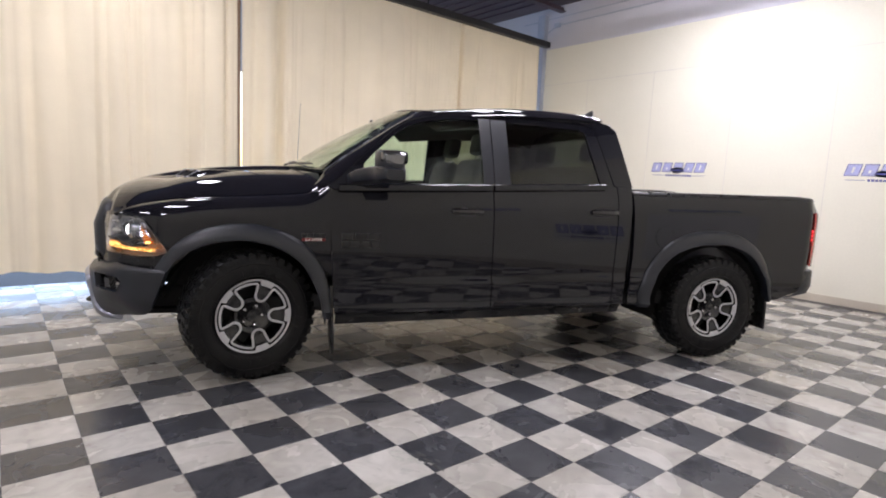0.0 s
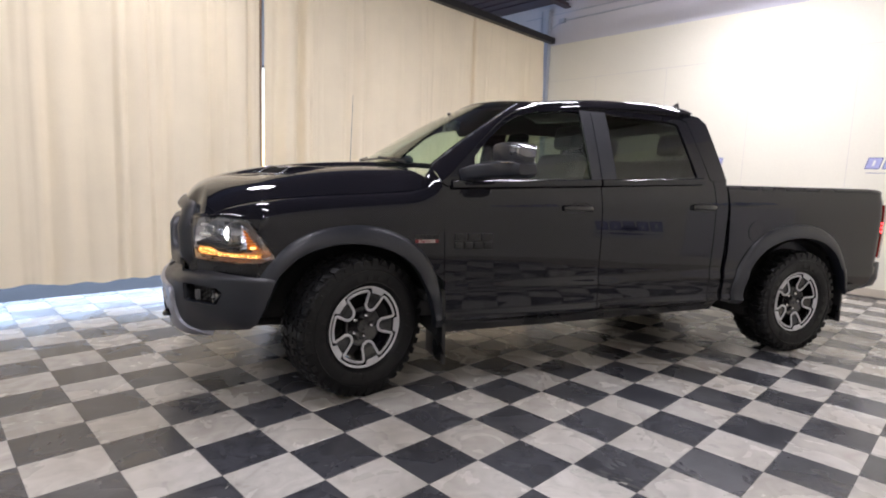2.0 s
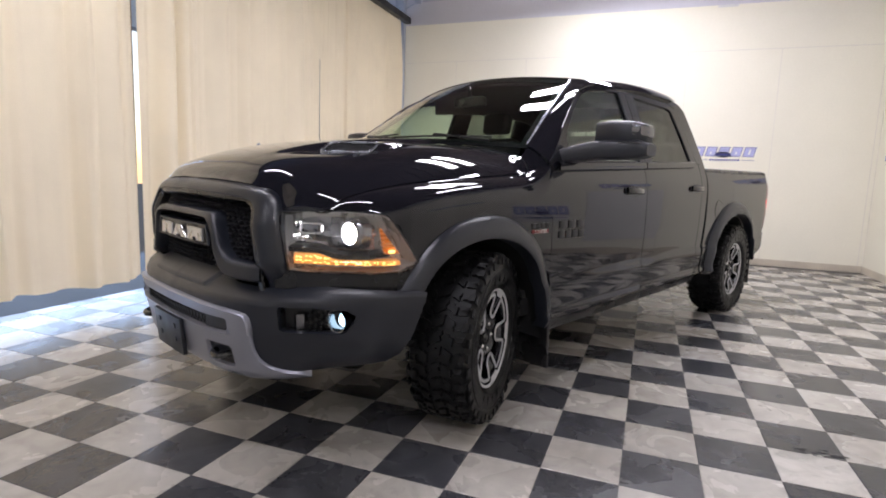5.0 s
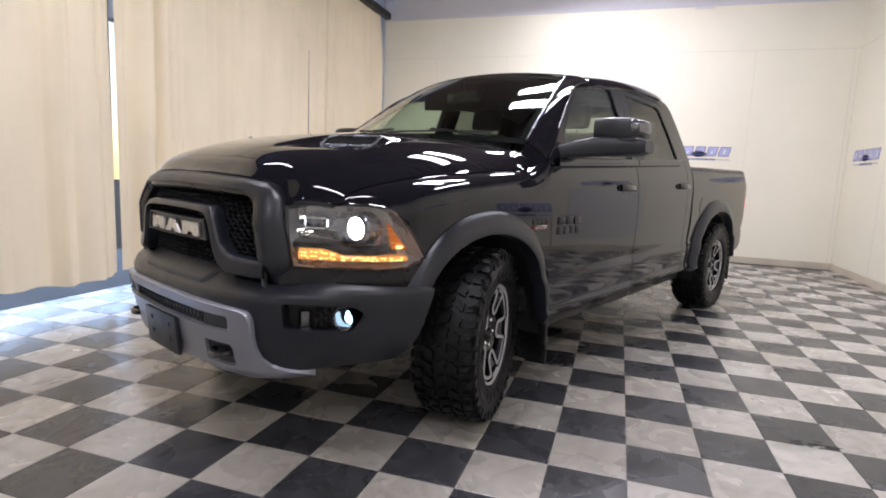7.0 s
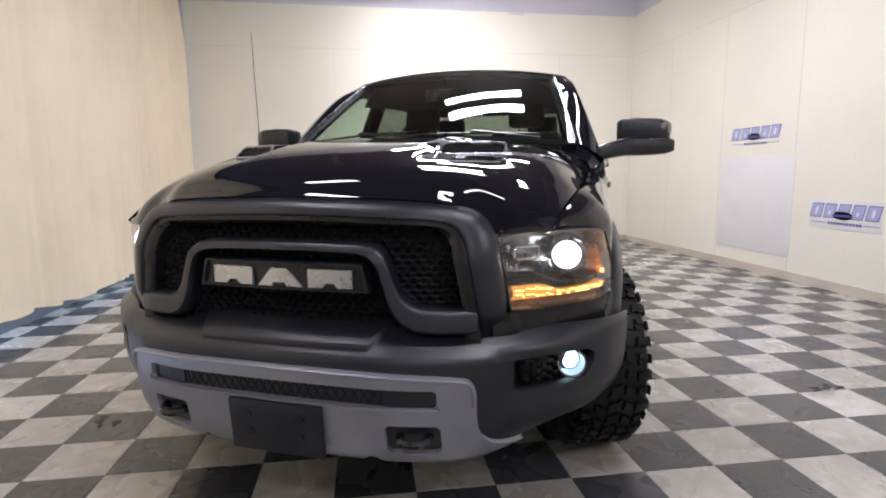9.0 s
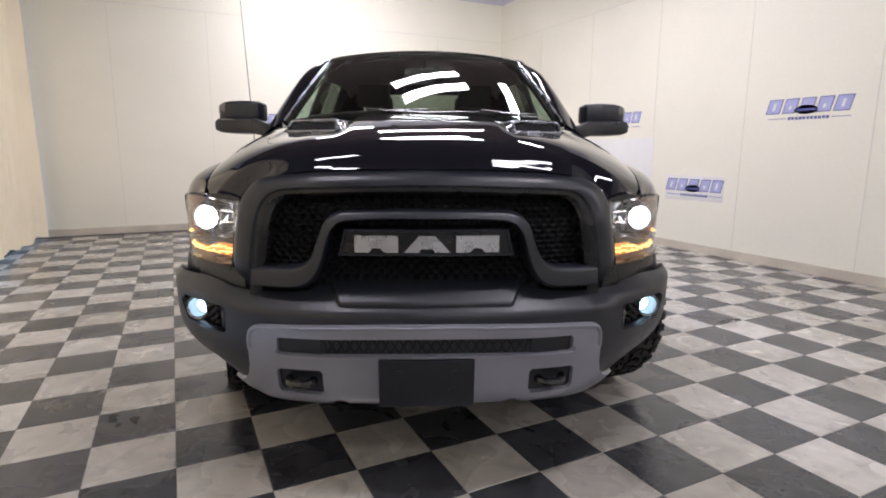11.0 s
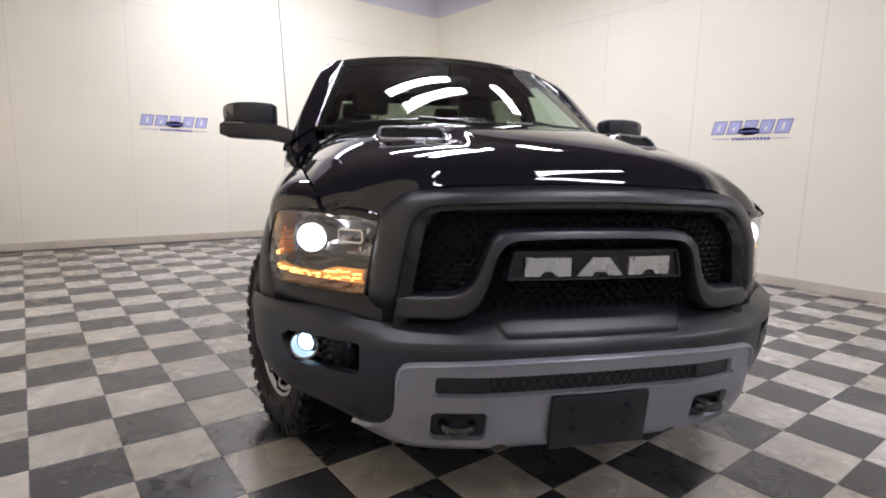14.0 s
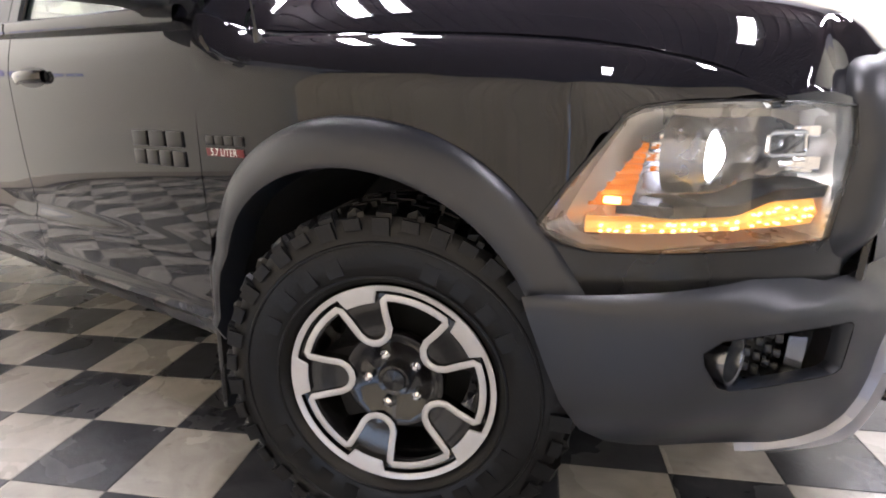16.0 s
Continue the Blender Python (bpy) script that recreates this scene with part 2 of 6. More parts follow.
# baseboards and panel joints
for nm, lo, hi in (("baseboard", (ROOM_X1 - 0.012, ROOM_Y0 + 0.012, 0), (ROOM_X1, 4.9, 0.10)), ("baseboard", (ROOM_X0, ROOM_Y0, 0), (ROOM_X1, ROOM_Y0 + 0.012, 0.10))):
    tagged(mesh_object(nm, box(lo, hi, 0.004), M_BASE, smooth=False), "", "baseboard", kind="structure")
M_JOINT = varied("wall_joint_filler", (0.77, 0.74, 0.66), 0.6, 0.05, 3, 60, 0.05)
for k in range(6):
    y = 3.64 - 1.24 * k
    tagged(mesh_object("trim", box((ROOM_X1 - 0.0025, y - 0.004, 0.1), (ROOM_X1 + 0.01, y + 0.004, 3.15)), M_JOINT, smooth=False), "", "trim", kind="structure")
for k in range(-3, 6):
    x = 0.64 + 1.25 * k
    tagged(mesh_object("trim", box((x - 0.004, ROOM_Y0 - 0.01, 0.1), (x + 0.004, ROOM_Y0 + 0.0025, 3.15)), M_JOINT, smooth=False), "", "trim", kind="structure")
tagged(mesh_object("trim", box((ROOM_X1 - 0.004, ROOM_Y0, 3.146), (ROOM_X1 + 0.01, 6.0, 3.156)), M_JOINT, smooth=False), "", "trim", kind="structure")
tagged(mesh_object("trim", box((ROOM_X0, ROOM_Y0 - 0.01, 3.146), (ROOM_X1, ROOM_Y0 + 0.004, 3.156)), M_JOINT, smooth=False), "", "trim", kind="structure")

tagged(mesh_object("trim", box((ROOM_X1 - 0.02, -0.70, 3.765), (ROOM_X1, -0.43, 3.795), 0.006), M_FIXTURE), "", "trim", kind="structure")

# curtain on its rail
M_CURTAIN = varied("cream_curtain_cloth", (0.955, 0.838, 0.622), 0.85, 0.05, 1.2, 160, 0.12)
_n, _l, _p = nodes_of(M_CURTAIN)
_tr, _mx = _n.new("ShaderNodeBsdfTranslucent"), _n.new("ShaderNodeMixShader")
_tr.inputs[0].default_value = (0.80, 0.66, 0.46, 1)
_mx.inputs[0].default_value = 0.04
_l.new(_p.outputs[0], _mx.inputs[1])
_l.new(_tr.outputs[0], _mx.inputs[2])
_l.new(_mx.outputs[0], _n["Material Output"].inputs[0])
RAIL_Z = 3.87


def curtain_y(x):
    return 4.46 + 0.02 * x


def curtain_sheet(x0, x1, seed, foot=0.17, foot_end=0.17, full=1.0, curl=(0.0, 0.0), tucks=()):
    """Cloth that hangs in uneven pleats with sharp valleys, wider towards the floor."""
    rnd = random.Random(seed)
    folds, x = [], x0
    while x < x1:
        w = rnd.choice((0.05, 0.06, 0.07, 0.09, 0.12, 0.17, 0.26, 0.36)) * rnd.uniform(0.8, 1.25)
        folds.append((x + w / 2, w, full * rnd.uniform(0.2, 1.0) ** 1.2 * min(w * 0.42, 0.075), rnd.uniform(-0.03, 0.03), rnd.uniform(0.5, 1.3)))
        x += w
    bm = bmesh.new()
    rows = []
    n = int((x1 - x0) / 0.0105)
    for i in range(n + 1):
        x = lerp(x0, x1, i / n)
        row = []
        for j in range(22):
            t = j / 21
            z = lerp(lerp(foot, foot_end, i / n) + 0.016 * math.sin(x * 5 + seed) + 0.010 * math.sin(x * 17), RAIL_Z, t)
            o, top = 0.0, 1 - 0.85 * max(0.0, (t - 0.72) / 0.28) ** 2
            for c, w, a, drift, keep in folds:
                d = (x - c - drift * (1 - t)) / w
                if abs(d) < 0.62:
                    o += a * math.cos(math.pi * d / 1.24) ** 1.4 * lerp(1.0, keep * 0.7, t)
            for c, w, depth in tucks:
                o -= depth * math.exp(-((x - c + 0.03 * (1 - t)) / w) ** 2)
            o += 0.05 * math.sin(1.7 * x + seed) * (1 - 0.6 * t) + 0.028 * math.sin(6.1 * x + 2 * seed + 0.8 * t) + 0.003 * math.sin(37 * x + 3 * z)
            e0, e1 = max(0.0, (x0 + 0.12 - x) / 0.12), max(0.0, (x - x1 + 0.12) / 0.12)
            row.append((x, curtain_y(x) - o * top * (1 - max(e0, e1)) + 0.03 + curl[0] * e0 ** 2 + curl[1] * e1 ** 2, z))
        rows.append(row)
    add_sheet(bm, rows)
    return bm, rows


bm, left_rows = curtain_sheet(-3.0, 1.208, 1, 0.165, 0.18, 1.5, (0.03, 0.055), ((0.15, 0.05, 0.05), (0.62, 0.10, 0.05), (1.02, 0.03, 0.05)))
curtain = tagged(mesh_object("curtain", bm, M_CURTAIN), "long cream cloth curtain hanging a hand above the floor", "curtain", "curtains")
bm, _ = curtain_sheet(1.214, 6.72, 2, 0.17, 0.05, 1.5, (0.0, 0.03), ((1.42, 0.06, 0.05), (1.72, 0.07, 0.13), (2.35, 0.05, 0.04), (4.78, 0.035, 0.16)))
tagged(mesh_object("curtain", bm, M_CURTAIN), "cream cloth curtain with uneven folds beside a gap", "curtain", "curtains")
# shade on the edge that turns back at the gap, painted as a brown strip
M_EDGE_SHADE = varied("brown_curtain_edge_shade", (0.36, 0.22, 0.13), 0.85, 0.15, 4, 120, 0.12)
bm = bmesh.new()
add_sheet(bm, [[(x + 0.001, y - 0.004, z) for x, y, z in row] for row in left_rows[-6:]])
part("hem", bm, M_EDGE_SHADE, curtain, "brown shade painted along the curtain's turned-back edge")
# rail
bm = bmesh.new()
rows = []
for x in (-6.5, 6.86):
    rows.append([(x, curtain_y(x) - 0.05 + dy, RAIL_Z + dz) for dy, dz in ((-0.03, -0.05), (0.07, -0.05), (0.07, 0.05), (-0.03, 0.05))])
add_sheet(bm, rows, closed_v=True)
for r in (0, 1):
    bm.verts.ensure_lookup_table()
    bm.faces.new([bm.verts[r * 4 + k] for k in (range(4) if r else range(3, -1, -1))])
bmesh.ops.recalc_face_normals(bm, faces=bm.faces)
for x in (-5.0, -2.0, 1.0, 4.0):
    add_rod(bm, (x, curtain_y(x) - 0.03, RAIL_Z + 0.04), (x, curtain_y(x) - 0.03, WALL_H + 0.1), 0.012, n=8)
tagged(mesh_object("curtain_rail", bm, M_DARKSTEEL, smooth=False), "long black steel curtain rail hung from the ceiling", "curtain rail")
# steel channel in the corner, with conduit and box
bm = bmesh.new()
for lo, hi in (((6.80, 4.63, 1.12), (6.815, 4.80, WALL_H)), ((6.80, 4.63, 1.12), (6.895, 4.645, WALL_H)), ((6.80, 4.785, 1.12), (6.895, 4.80, WALL_H))):
    add_box(bm, lo, hi, 0.003)
track = tagged(mesh_object("door_track", bm, M_STEEL), "pale blue-grey steel channel fixed upright on the wall", "steel track")
part("foot_plate", box((6.785, 4.62, 1.06), (6.895, 4.81, 1.15), 0.006), M_DARKSTEEL, track)
bm = bmesh.new()
add_rod(bm, (6.88, 4.40, 4.20), (6.88, ROOM_Y0, 4.24), 0.013, n=8)
add_rod(bm, (6.88, 4.40, 4.20), (6.88, 4.62, 4.10), 0.010, n=8)
add_rod(bm, (6.88, 4.62, 4.10), (6.86, 4.72, 3.98), 0.010, n=8)
add_rod(bm, (6.87, 5.2, 4.33), (6.87, ROOM_Y0, 4.36), 0.010, n=8)
conduit = tagged(mesh_object("conduit", bm, M_STEEL), "grey steel conduit along the top of the wall", "conduit")
part("junction_box", box((6.84, 4.33, 4.165), (6.899, 4.45, 4.235), 0.006), M_STEEL, conduit)

# strip lights with a lit wraparound lens
def strip_light(x, y, along_x=False, length=1.25, wide=True, z=3.88):
    e = empty("strip_light", pose(x, y, z, 0, 0, 0 if along_x else 90))
    w = 0.10 if wide else 0.05
    part("housing", box((-length / 2, -w, 0.035), (length / 2, w, 0.075), 0.01), M_FIXTURE, e)
    bm = bmesh.new()
    rows = []
    for s in (-1, 1):
        rows.append([(s * (length / 2 - 0.012), w * 0.95 * math.cos(a), 0.034 - 0.045 * math.sin(a)) for a in [math.pi * k / 10 for k in range(11)]])
    add_sheet(bm, rows, flip=False)
    bmesh.ops.recalc_face_normals(bm, faces=bm.faces)
    part("diffuser", bm, M_TUBE if wide else M_BARE, e, "lit white diffuser")
    for s in (-1, 1):
        part("end_cap", box((s * length / 2 - 0.012, -w, -0.012), (s * length / 2 + 0.012, w, 0.074), 0.008), M_FIXTURE, e)
        bm = bmesh.new()
        add_rod(bm, (s * length * 0.35, 0, 0.07), (s * length * 0.35, 0, WALL_H + 0.10 - z), 0.006, n=6)
        part("hanger", bm, M_STEEL, e)
    tagged(e, "white strip light with a lit diffuser hung from the ceiling" if wide else "narrow white strip light hung from the ceiling", "ceiling light", "strip lights")
    return e


strip_light(2.54, 0.88)
strip_light(2.08, 0.88)
strip_light(1.92, -0.60, True, 0.8)
strip_light(5.50, 1.10, length=1.15)
strip_light(-0.20, 3.35, length=0.75)
strip_light(-1.50, 1.15, length=1.2)
# unseen fill in front of the truck, added to brighten grille and bumper
strip_light(-4.40, 2.60)
# the one at x -3.6 is unseen too, added fill for floor and walls
for lx, ly, ll in ((4.10, 0.05, 1.8), (-3.6, -1.2, 1.25)):
    strip_light(lx, ly, False, ll, False)

# daylight at the door opening
day = bpy.data.lights.new("door_daylight", "AREA")
day.shape, day.size, day.size_y, day.energy, day.color = "RECTANGLE", DOOR_X1 - DOOR_X0 - 0.1, DOOR_H - 0.05, DAY_POWER, (0.34, 0.55, 1.0)
new("door_daylight", day).matrix_world = pose((DOOR_X0 + DOOR_X1) / 2, ROOM_Y1 + 0.02, DOOR_H / 2, -90, 0, 0)

# ---------------------------------------------------------------- wall signs: plain shapes, no lettering
M_SIGN_FILL = varied("lilac_blue_print", (0.44, 0.46, 0.72), 0.5, 0.08, 12, 200, 0.02)
M_SIGN_EDGE = varied("dark_blue_print", (0.10, 0.11, 0.34), 0.5, 0.08, 12, 200, 0.02)
M_PAPER = varied("white_sign_board", (0.82, 0.81, 0.79), 0.45, 0.03, 4, 120, 0.02)


def wall_sign(m, width=0.82, board=False):
    """A flat dealer sign: five slanted blocks, an oval, two lines and a bar. Local x along the sign, z up, y out of the wall."""
    e = empty("wall_sign", m)
    k = width / 0.82
    if board:
        part("board", box((-0.43 * k, 0.0005, -0.16), (0.43 * k, 0.004, 0.13), 0.001), M_PAPER, e)
    y0 = 0.0045 if board else 0.0008
    def prism(name, outline, ya, yb, mat):
        bm = bmesh.new()
        f = [bm.verts.new((x, yb, z)) for x, z in outline]
        g = [bm.verts.new((x, ya, z)) for x, z in outline]
        bm.faces.new(f)
        for q in range(len(f)):
            bm.faces.new([f[q], f[(q + 1) % len(f)], g[(q + 1) % len(f)], g[q]])
        bmesh.ops.recalc_face_normals(bm, faces=bm.faces)
        if max(f_.normal.y for f_ in bm.faces) < 0.5:
            bmesh.ops.reverse_faces(bm, faces=bm.faces[:])
        return part(name, bm, mat, e, smooth=False)

    for i in range(5):
        c = (-0.335 + 0.1675 * i) * k
        w = (0.074 if i in (0, 4) else 0.068) * k
        lean = lambda z: -0.24 * (z - 0.02)
        slab = lambda dw, z0, z1, cx: [(cx - dw + lean(z0), z0), (cx + dw + lean(z0), z0), (cx + dw + lean(z1), z1), (cx - dw + lean(z1), z1)]
        prism("block_edge", slab(w, -0.052, 0.092, c), y0, y0 + 0.0012, M_SIGN_EDGE)
        prism("block", slab(w - 0.008, -0.044, 0.084, c), y0 + 0.0012, y0 + 0.0024, M_SIGN_FILL)
        if i != 2:
            prism("notch", slab(0.013, -0.016, 0.020 if i % 2 else 0.056, c), y0 + 0.0024, y0 + 0.0034, M_PAPER)
    bm = bmesh.new()
    for rx, rz, yy in ((0.115, 0.042, y0 + 0.003),):
        bm.faces.new([bm.verts.new((0.01 + rx * k * math.cos(a), yy, -0.022 + rz * math.sin(a))) for a in [-2 * math.pi * q / 28 for q in range(28)]])
    bmesh.ops.solidify(bm, geom=bm.faces[:], thickness=-0.0006)
    part("oval", bm, M_SIGN_FILL, e, smooth=False)
    part("oval_band", box((-0.085 * k, y0 + 0.0034, -0.034), (0.105 * k, y0 + 0.0040, -0.012)), M_SIGN_EDGE, e, smooth=False)
    for a, b in ((-0.41, -0.235), (0.205, 0.40)):
        part("line", box((a * k, y0, -0.104), (b * k, y0 + 0.001, -0.098)), M_SIGN_EDGE, e, smooth=False)
    for i in range(11):
        a = (-0.215 + 0.0372 * i) * k
        part("bar", box((a, y0, -0.115), (a + 0.028 * k, y0 + 0.001, -0.088)), M_SIGN_EDGE, e, smooth=False)
    tagged(e, "lilac-blue dealer sign of slanted blocks on a white board" if board else "lilac-blue dealer sign of slanted blocks on the cream wall", "wall sign", "wall signs")
    return e


for y in (1.86, -0.70):
    wall_sign(pose(ROOM_X1, y, 1.655, 0, 0, 90), 0.84)
for x in (1.235, 3.78, 6.2):
    wall_sign(pose(x, ROOM_Y0, 1.625, 0, 0, 0), 0.80)
wall_sign(pose(2.465, ROOM_Y0, 0.78, 0, 0, 0), 0.78, True)
tagged(mesh_object("wall_board", box((3.12, ROOM_Y0 + 0.0005, 0.25), (4.35, ROOM_Y0 + 0.006, 1.372), 0.002), M_PAPER), "blank white board fixed low on the cream wall", "wall board")


# ---------------------------------------------------------------- pickup truck
# x forward, y to its left, z up, the origin on the floor under the front axle
from mathutils.geometry import delaunay_2d_cdt

truck = empty("pickup_truck", pose(0.394, 1.845, 0, 0, 0, 156))


def resample(points, step):
    out = []
    for a, b in zip(points, points[1:] + points[:1]):
        n = max(1, int(math.hypot(b[0] - a[0], b[1] - a[1]) / step))
        out += [(lerp(a[0], b[0], i / n), lerp(a[1], b[1], i / n)) for i in range(n)]
    return out


def inside(p, poly):
    c = False
    for (ax, ay), (bx, by) in zip(poly, poly[1:] + poly[:1]):
        if (ay > p[1]) != (by > p[1]) and p[0] < (bx - ax) * (p[1] - ay) / (by - ay) + ax:
            c = not c
    return c


def near_edge(p, polys, d):
    for poly in polys:
        for x, y in poly:
            if abs(x - p[0]) < d and abs(y - p[1]) < d:
                return True
    return False


def skin(name, outline, place, mat, parent, holes=(), res=0.03, thick=0.02, label="", flip=False, mirror=False):
    """A curved panel: the outline and its holes lie in the plane (u, v), place(u, v) lifts it into space. Normals follow the surface."""
    loops = [resample(list(o), res) for o in [outline, *holes]]
    pts, edges = [], []
    for lp in loops:
        k = len(pts)
        pts += lp
        edges += [(k + i, k + (i + 1) % len(lp)) for i in range(len(lp))]
    us, vs = [p[0] for p in loops[0]], [p[1] for p in loops[0]]
    nu, nv = int((max(us) - min(us)) / res), int((max(vs) - min(vs)) / res)
    for i in range(1, nu + 1):
        for j in range(1, nv + 1):
            p = (min(us) + (i - 0.5) * (max(us) - min(us)) / max(nu, 1), min(vs) + (j - 0.5) * (max(vs) - min(vs)) / max(nv, 1))
            if inside(p, loops[0]) and not any(inside(p, h) for h in loops[1:]) and not near_edge(p, loops, res * 0.55):
                pts.append(p)
    vo, eo, fo, *_ = delaunay_2d_cdt([Vector(p) for p in pts], edges, [], 0, 1e-6)
    flat = [(v[0], v[1]) for v in vo]
    tris = []
    for f in fo:
        c = (sum(flat[i][0] for i in f) / len(f), sum(flat[i][1] for i in f) / len(f))
        if inside(c, loops[0]) and not any(inside(c, h) for h in loops[1:]):
            tris.append(list(f))
    sgn = -1.0 if flip else 1.0
    d = 1e-3
    pos, nor = [], []
    for u, v in flat:
        p = Vector(place(u, v))
        n = (Vector(place(u + d, v)) - Vector(place(u - d, v))).cross(Vector(place(u, v + d)) - Vector(place(u, v - d)))
        n = n.normalized() * sgn if n.length > 0 else Vector((0, 0, 1))
        pos.append(p)
        nor.append(n)
    faces = [f if sgn > 0 else f[::-1] for f in tris]
    count = {}
    for f in faces:
        for a, b in zip(f, f[1:] + f[:1]):
            count[(a, b)] = 1
    rim = [(a, b) for a, b in count if (b, a) not in count]
    verts, normals = list(pos), list(nor)
    back, side_a, side_b = {}, {}, {}
    for a, b in rim:
        out = (pos[b] - pos[a]).cross(nor[a])
        out = out.normalized() if out.length > 0 else nor[a]
        quad = []
        for i, off, nn in ((b, 0.0, out), (a, 0.0, out), (a, thick, out), (b, thick, out)):
            verts.append(pos[i] - nor[i] * off)
            normals.append((nor[i] * 0.35 + nn).normalized() if off == 0 else nn)
            quad.append(len(verts) - 1)
        faces.append(quad)
    k = len(verts)
    for f in [f[::-1] for f in faces[: len(tris)]]:
        faces.append([k + i for i in f])
    verts += [p - n * thick for p, n in zip(pos, nor)]
    normals += [-n for n in nor]

    def make(sign):
        me = bpy.data.meshes.new(name)
        vv = [(p[0], p[1] * sign, p[2]) for p in verts]
        ff = faces if sign > 0 else [f[::-1] for f in faces]
        me.from_pydata(vv, [], ff)
        me.materials.append(mat)
        me.polygons.foreach_set("use_smooth", [True] * len(me.polygons))
        me.update()
        me.normals_split_custom_set_from_vertices([(n[0], n[1] * sign, n[2]) for n in normals])
        ob = new(name, me)
        ob.parent = parent
        if label:
            ob["label"] = label
        return ob

    return (make(1), make(-1)) if mirror else make(1)


def band(curve_a, curve_b, profile, place, closed=False):
    """A moulding between two curves in (u, v): profile holds (t, height) across it; place(u, v, height)."""
    bm = bmesh.new()
    rows = []
    for a, b in zip(curve_a, curve_b):
        rows.append([place(lerp(a[0], b[0], t), lerp(a[1], b[1], t), h) for t, h in profile])
    add_sheet(bm, rows, closed_u=closed)
    return bm


def spline(points, n):
    """n + 1 points at even steps along a smooth line through the given points (Catmull-Rom)."""
    P = [Vector(p) for p in points]
    P = [P[0] * 2 - P[1]] + P + [P[-1] * 2 - P[-2]]
    dense = []
    for i in range(1, len(P) - 2):
        for k in range(24):
            t = k / 24
            dense.append(0.5 * (2 * P[i] + (P[i + 1] - P[i - 1]) * t + (2 * P[i - 1] - 5 * P[i] + 4 * P[i + 1] - P[i + 2]) * t * t
                                + (3 * P[i] - P[i - 1] - 3 * P[i + 1] + P[i + 2]) * t ** 3))
    dense.append(P[-2])
    L = [0.0]
    for a, b in zip(dense, dense[1:]):
        L.append(L[-1] + (b - a).length)
    out, j = [], 0
    for i in range(n + 1):
        s = L[-1] * i / n
        while j < len(L) - 2 and L[j + 1] < s:
            j += 1
        t = (s - L[j]) / max(1e-9, L[j + 1] - L[j])
        out.append(dense[j].lerp(dense[j + 1], min(1, max(0, t))))
    return out


def both(points):
    """A half curve from its far end to the middle, continued on the other side."""
    return [(-p[0], p[1]) for p in points] + [(p[0], p[1]) for p in points[::-1][1:]]


def mirrored(bm):
    c = bm.copy()
    for v in c.verts:
        v.co.y = -v.co.y
    bmesh.ops.reverse_faces(c, faces=c.faces[:])
    return c


def pair(name, bm, mat, parent, label=""):
    """A part and its twin on the other side."""
    m = mirrored(bm)
    return part(name, bm, mat, parent, label), part(name, m, mat, parent, label)


def smoothstep(a, b, x):
    t = min(1, max(0, (x - a) / (b - a)))
    return t * t * (3 - 2 * t)


# --- surfaces of the body
side_base = smooth_curve([(0.30, 0.90), (0.36, 0.930), (0.400, 0.948), (0.412, 0.967), (0.420, 0.970), (0.449, 0.957), (0.456, 0.9565), (0.52, 0.962), (0.585, 0.967), (0.606, 0.9675), (0.611, 0.966), (0.622, 0.9575), (0.628, 0.9568), (0.70, 0.961), (0.85, 0.968), (1.0, 0.969), (1.08, 0.968), (1.14, 0.9615), (1.19, 0.950), (1.25, 0.932), (1.30, 0.914)])
nose_pinch = smooth_curve([(-1.0, 1.0), (0.20, 1.0), (0.36, 1.004), (0.47, 1.003), (0.585, 0.965), (0.72, 0.87)])
rake = smooth_curve([(-4.6, 0.05), (-2.7, 0.035), (-0.5, 0.0), (1.0, -0.005)])


def side_y(x, z):
    return side_base(z - rake(x)) * nose_pinch(x)


def on_side(x, z, h=0.0):
    return (x, side_y(x, z) + h, z)


def gh_y(z):
    return 0.925 - 0.36 * (z - 1.29) - 0.10 * (z - 1.29) ** 2


def on_cab(x, z, h=0.0):
    return (x, gh_y(z) + h, z)


hood_mid = smooth_curve([(-0.45, 1.372), (-0.15, 1.364), (0.1, 1.348), (0.4, 1.314), (0.6, 1.277), (0.8, 1.220), (0.93, 1.136), (0.99, 1.08)])
hood_cut_z = smooth_curve([(-0.50, 1.246), (-0.42, 1.212), (-0.335, 1.190), (-0.19, 1.176), (0.0, 1.162), (0.2, 1.147), (0.4, 1.127), (0.55, 1.102), (0.65, 1.076), (0.73, 1.043), (0.80, 1.008), (0.9, 0.975)])
hood_cut_y = smooth_curve([(-0.50, 0.924), (-0.42, 0.885), (-0.335, 0.866), (0.0, 0.864), (0.2, 0.860), (0.4, 0.850), (0.55, 0.832), (0.65, 0.815), (0.73, 0.798), (0.80, 0.780), (0.9, 0.75)])
hood_front = smooth_curve([(0.0, 0.93), (0.25, 0.922), (0.42, 0.906), (0.53, 0.880), (0.60, 0.858), (0.645, 0.851), (0.80, 0.755)])


# corners of a scoop's opening: inner front, outer front, outer rear, inner rear
SC_F0, SC_F1, SC_R1, SC_R0 = Vector((0.512, 0.362)), Vector((0.396, 0.580)), Vector((0.338, 0.572)), Vector((0.446, 0.362))


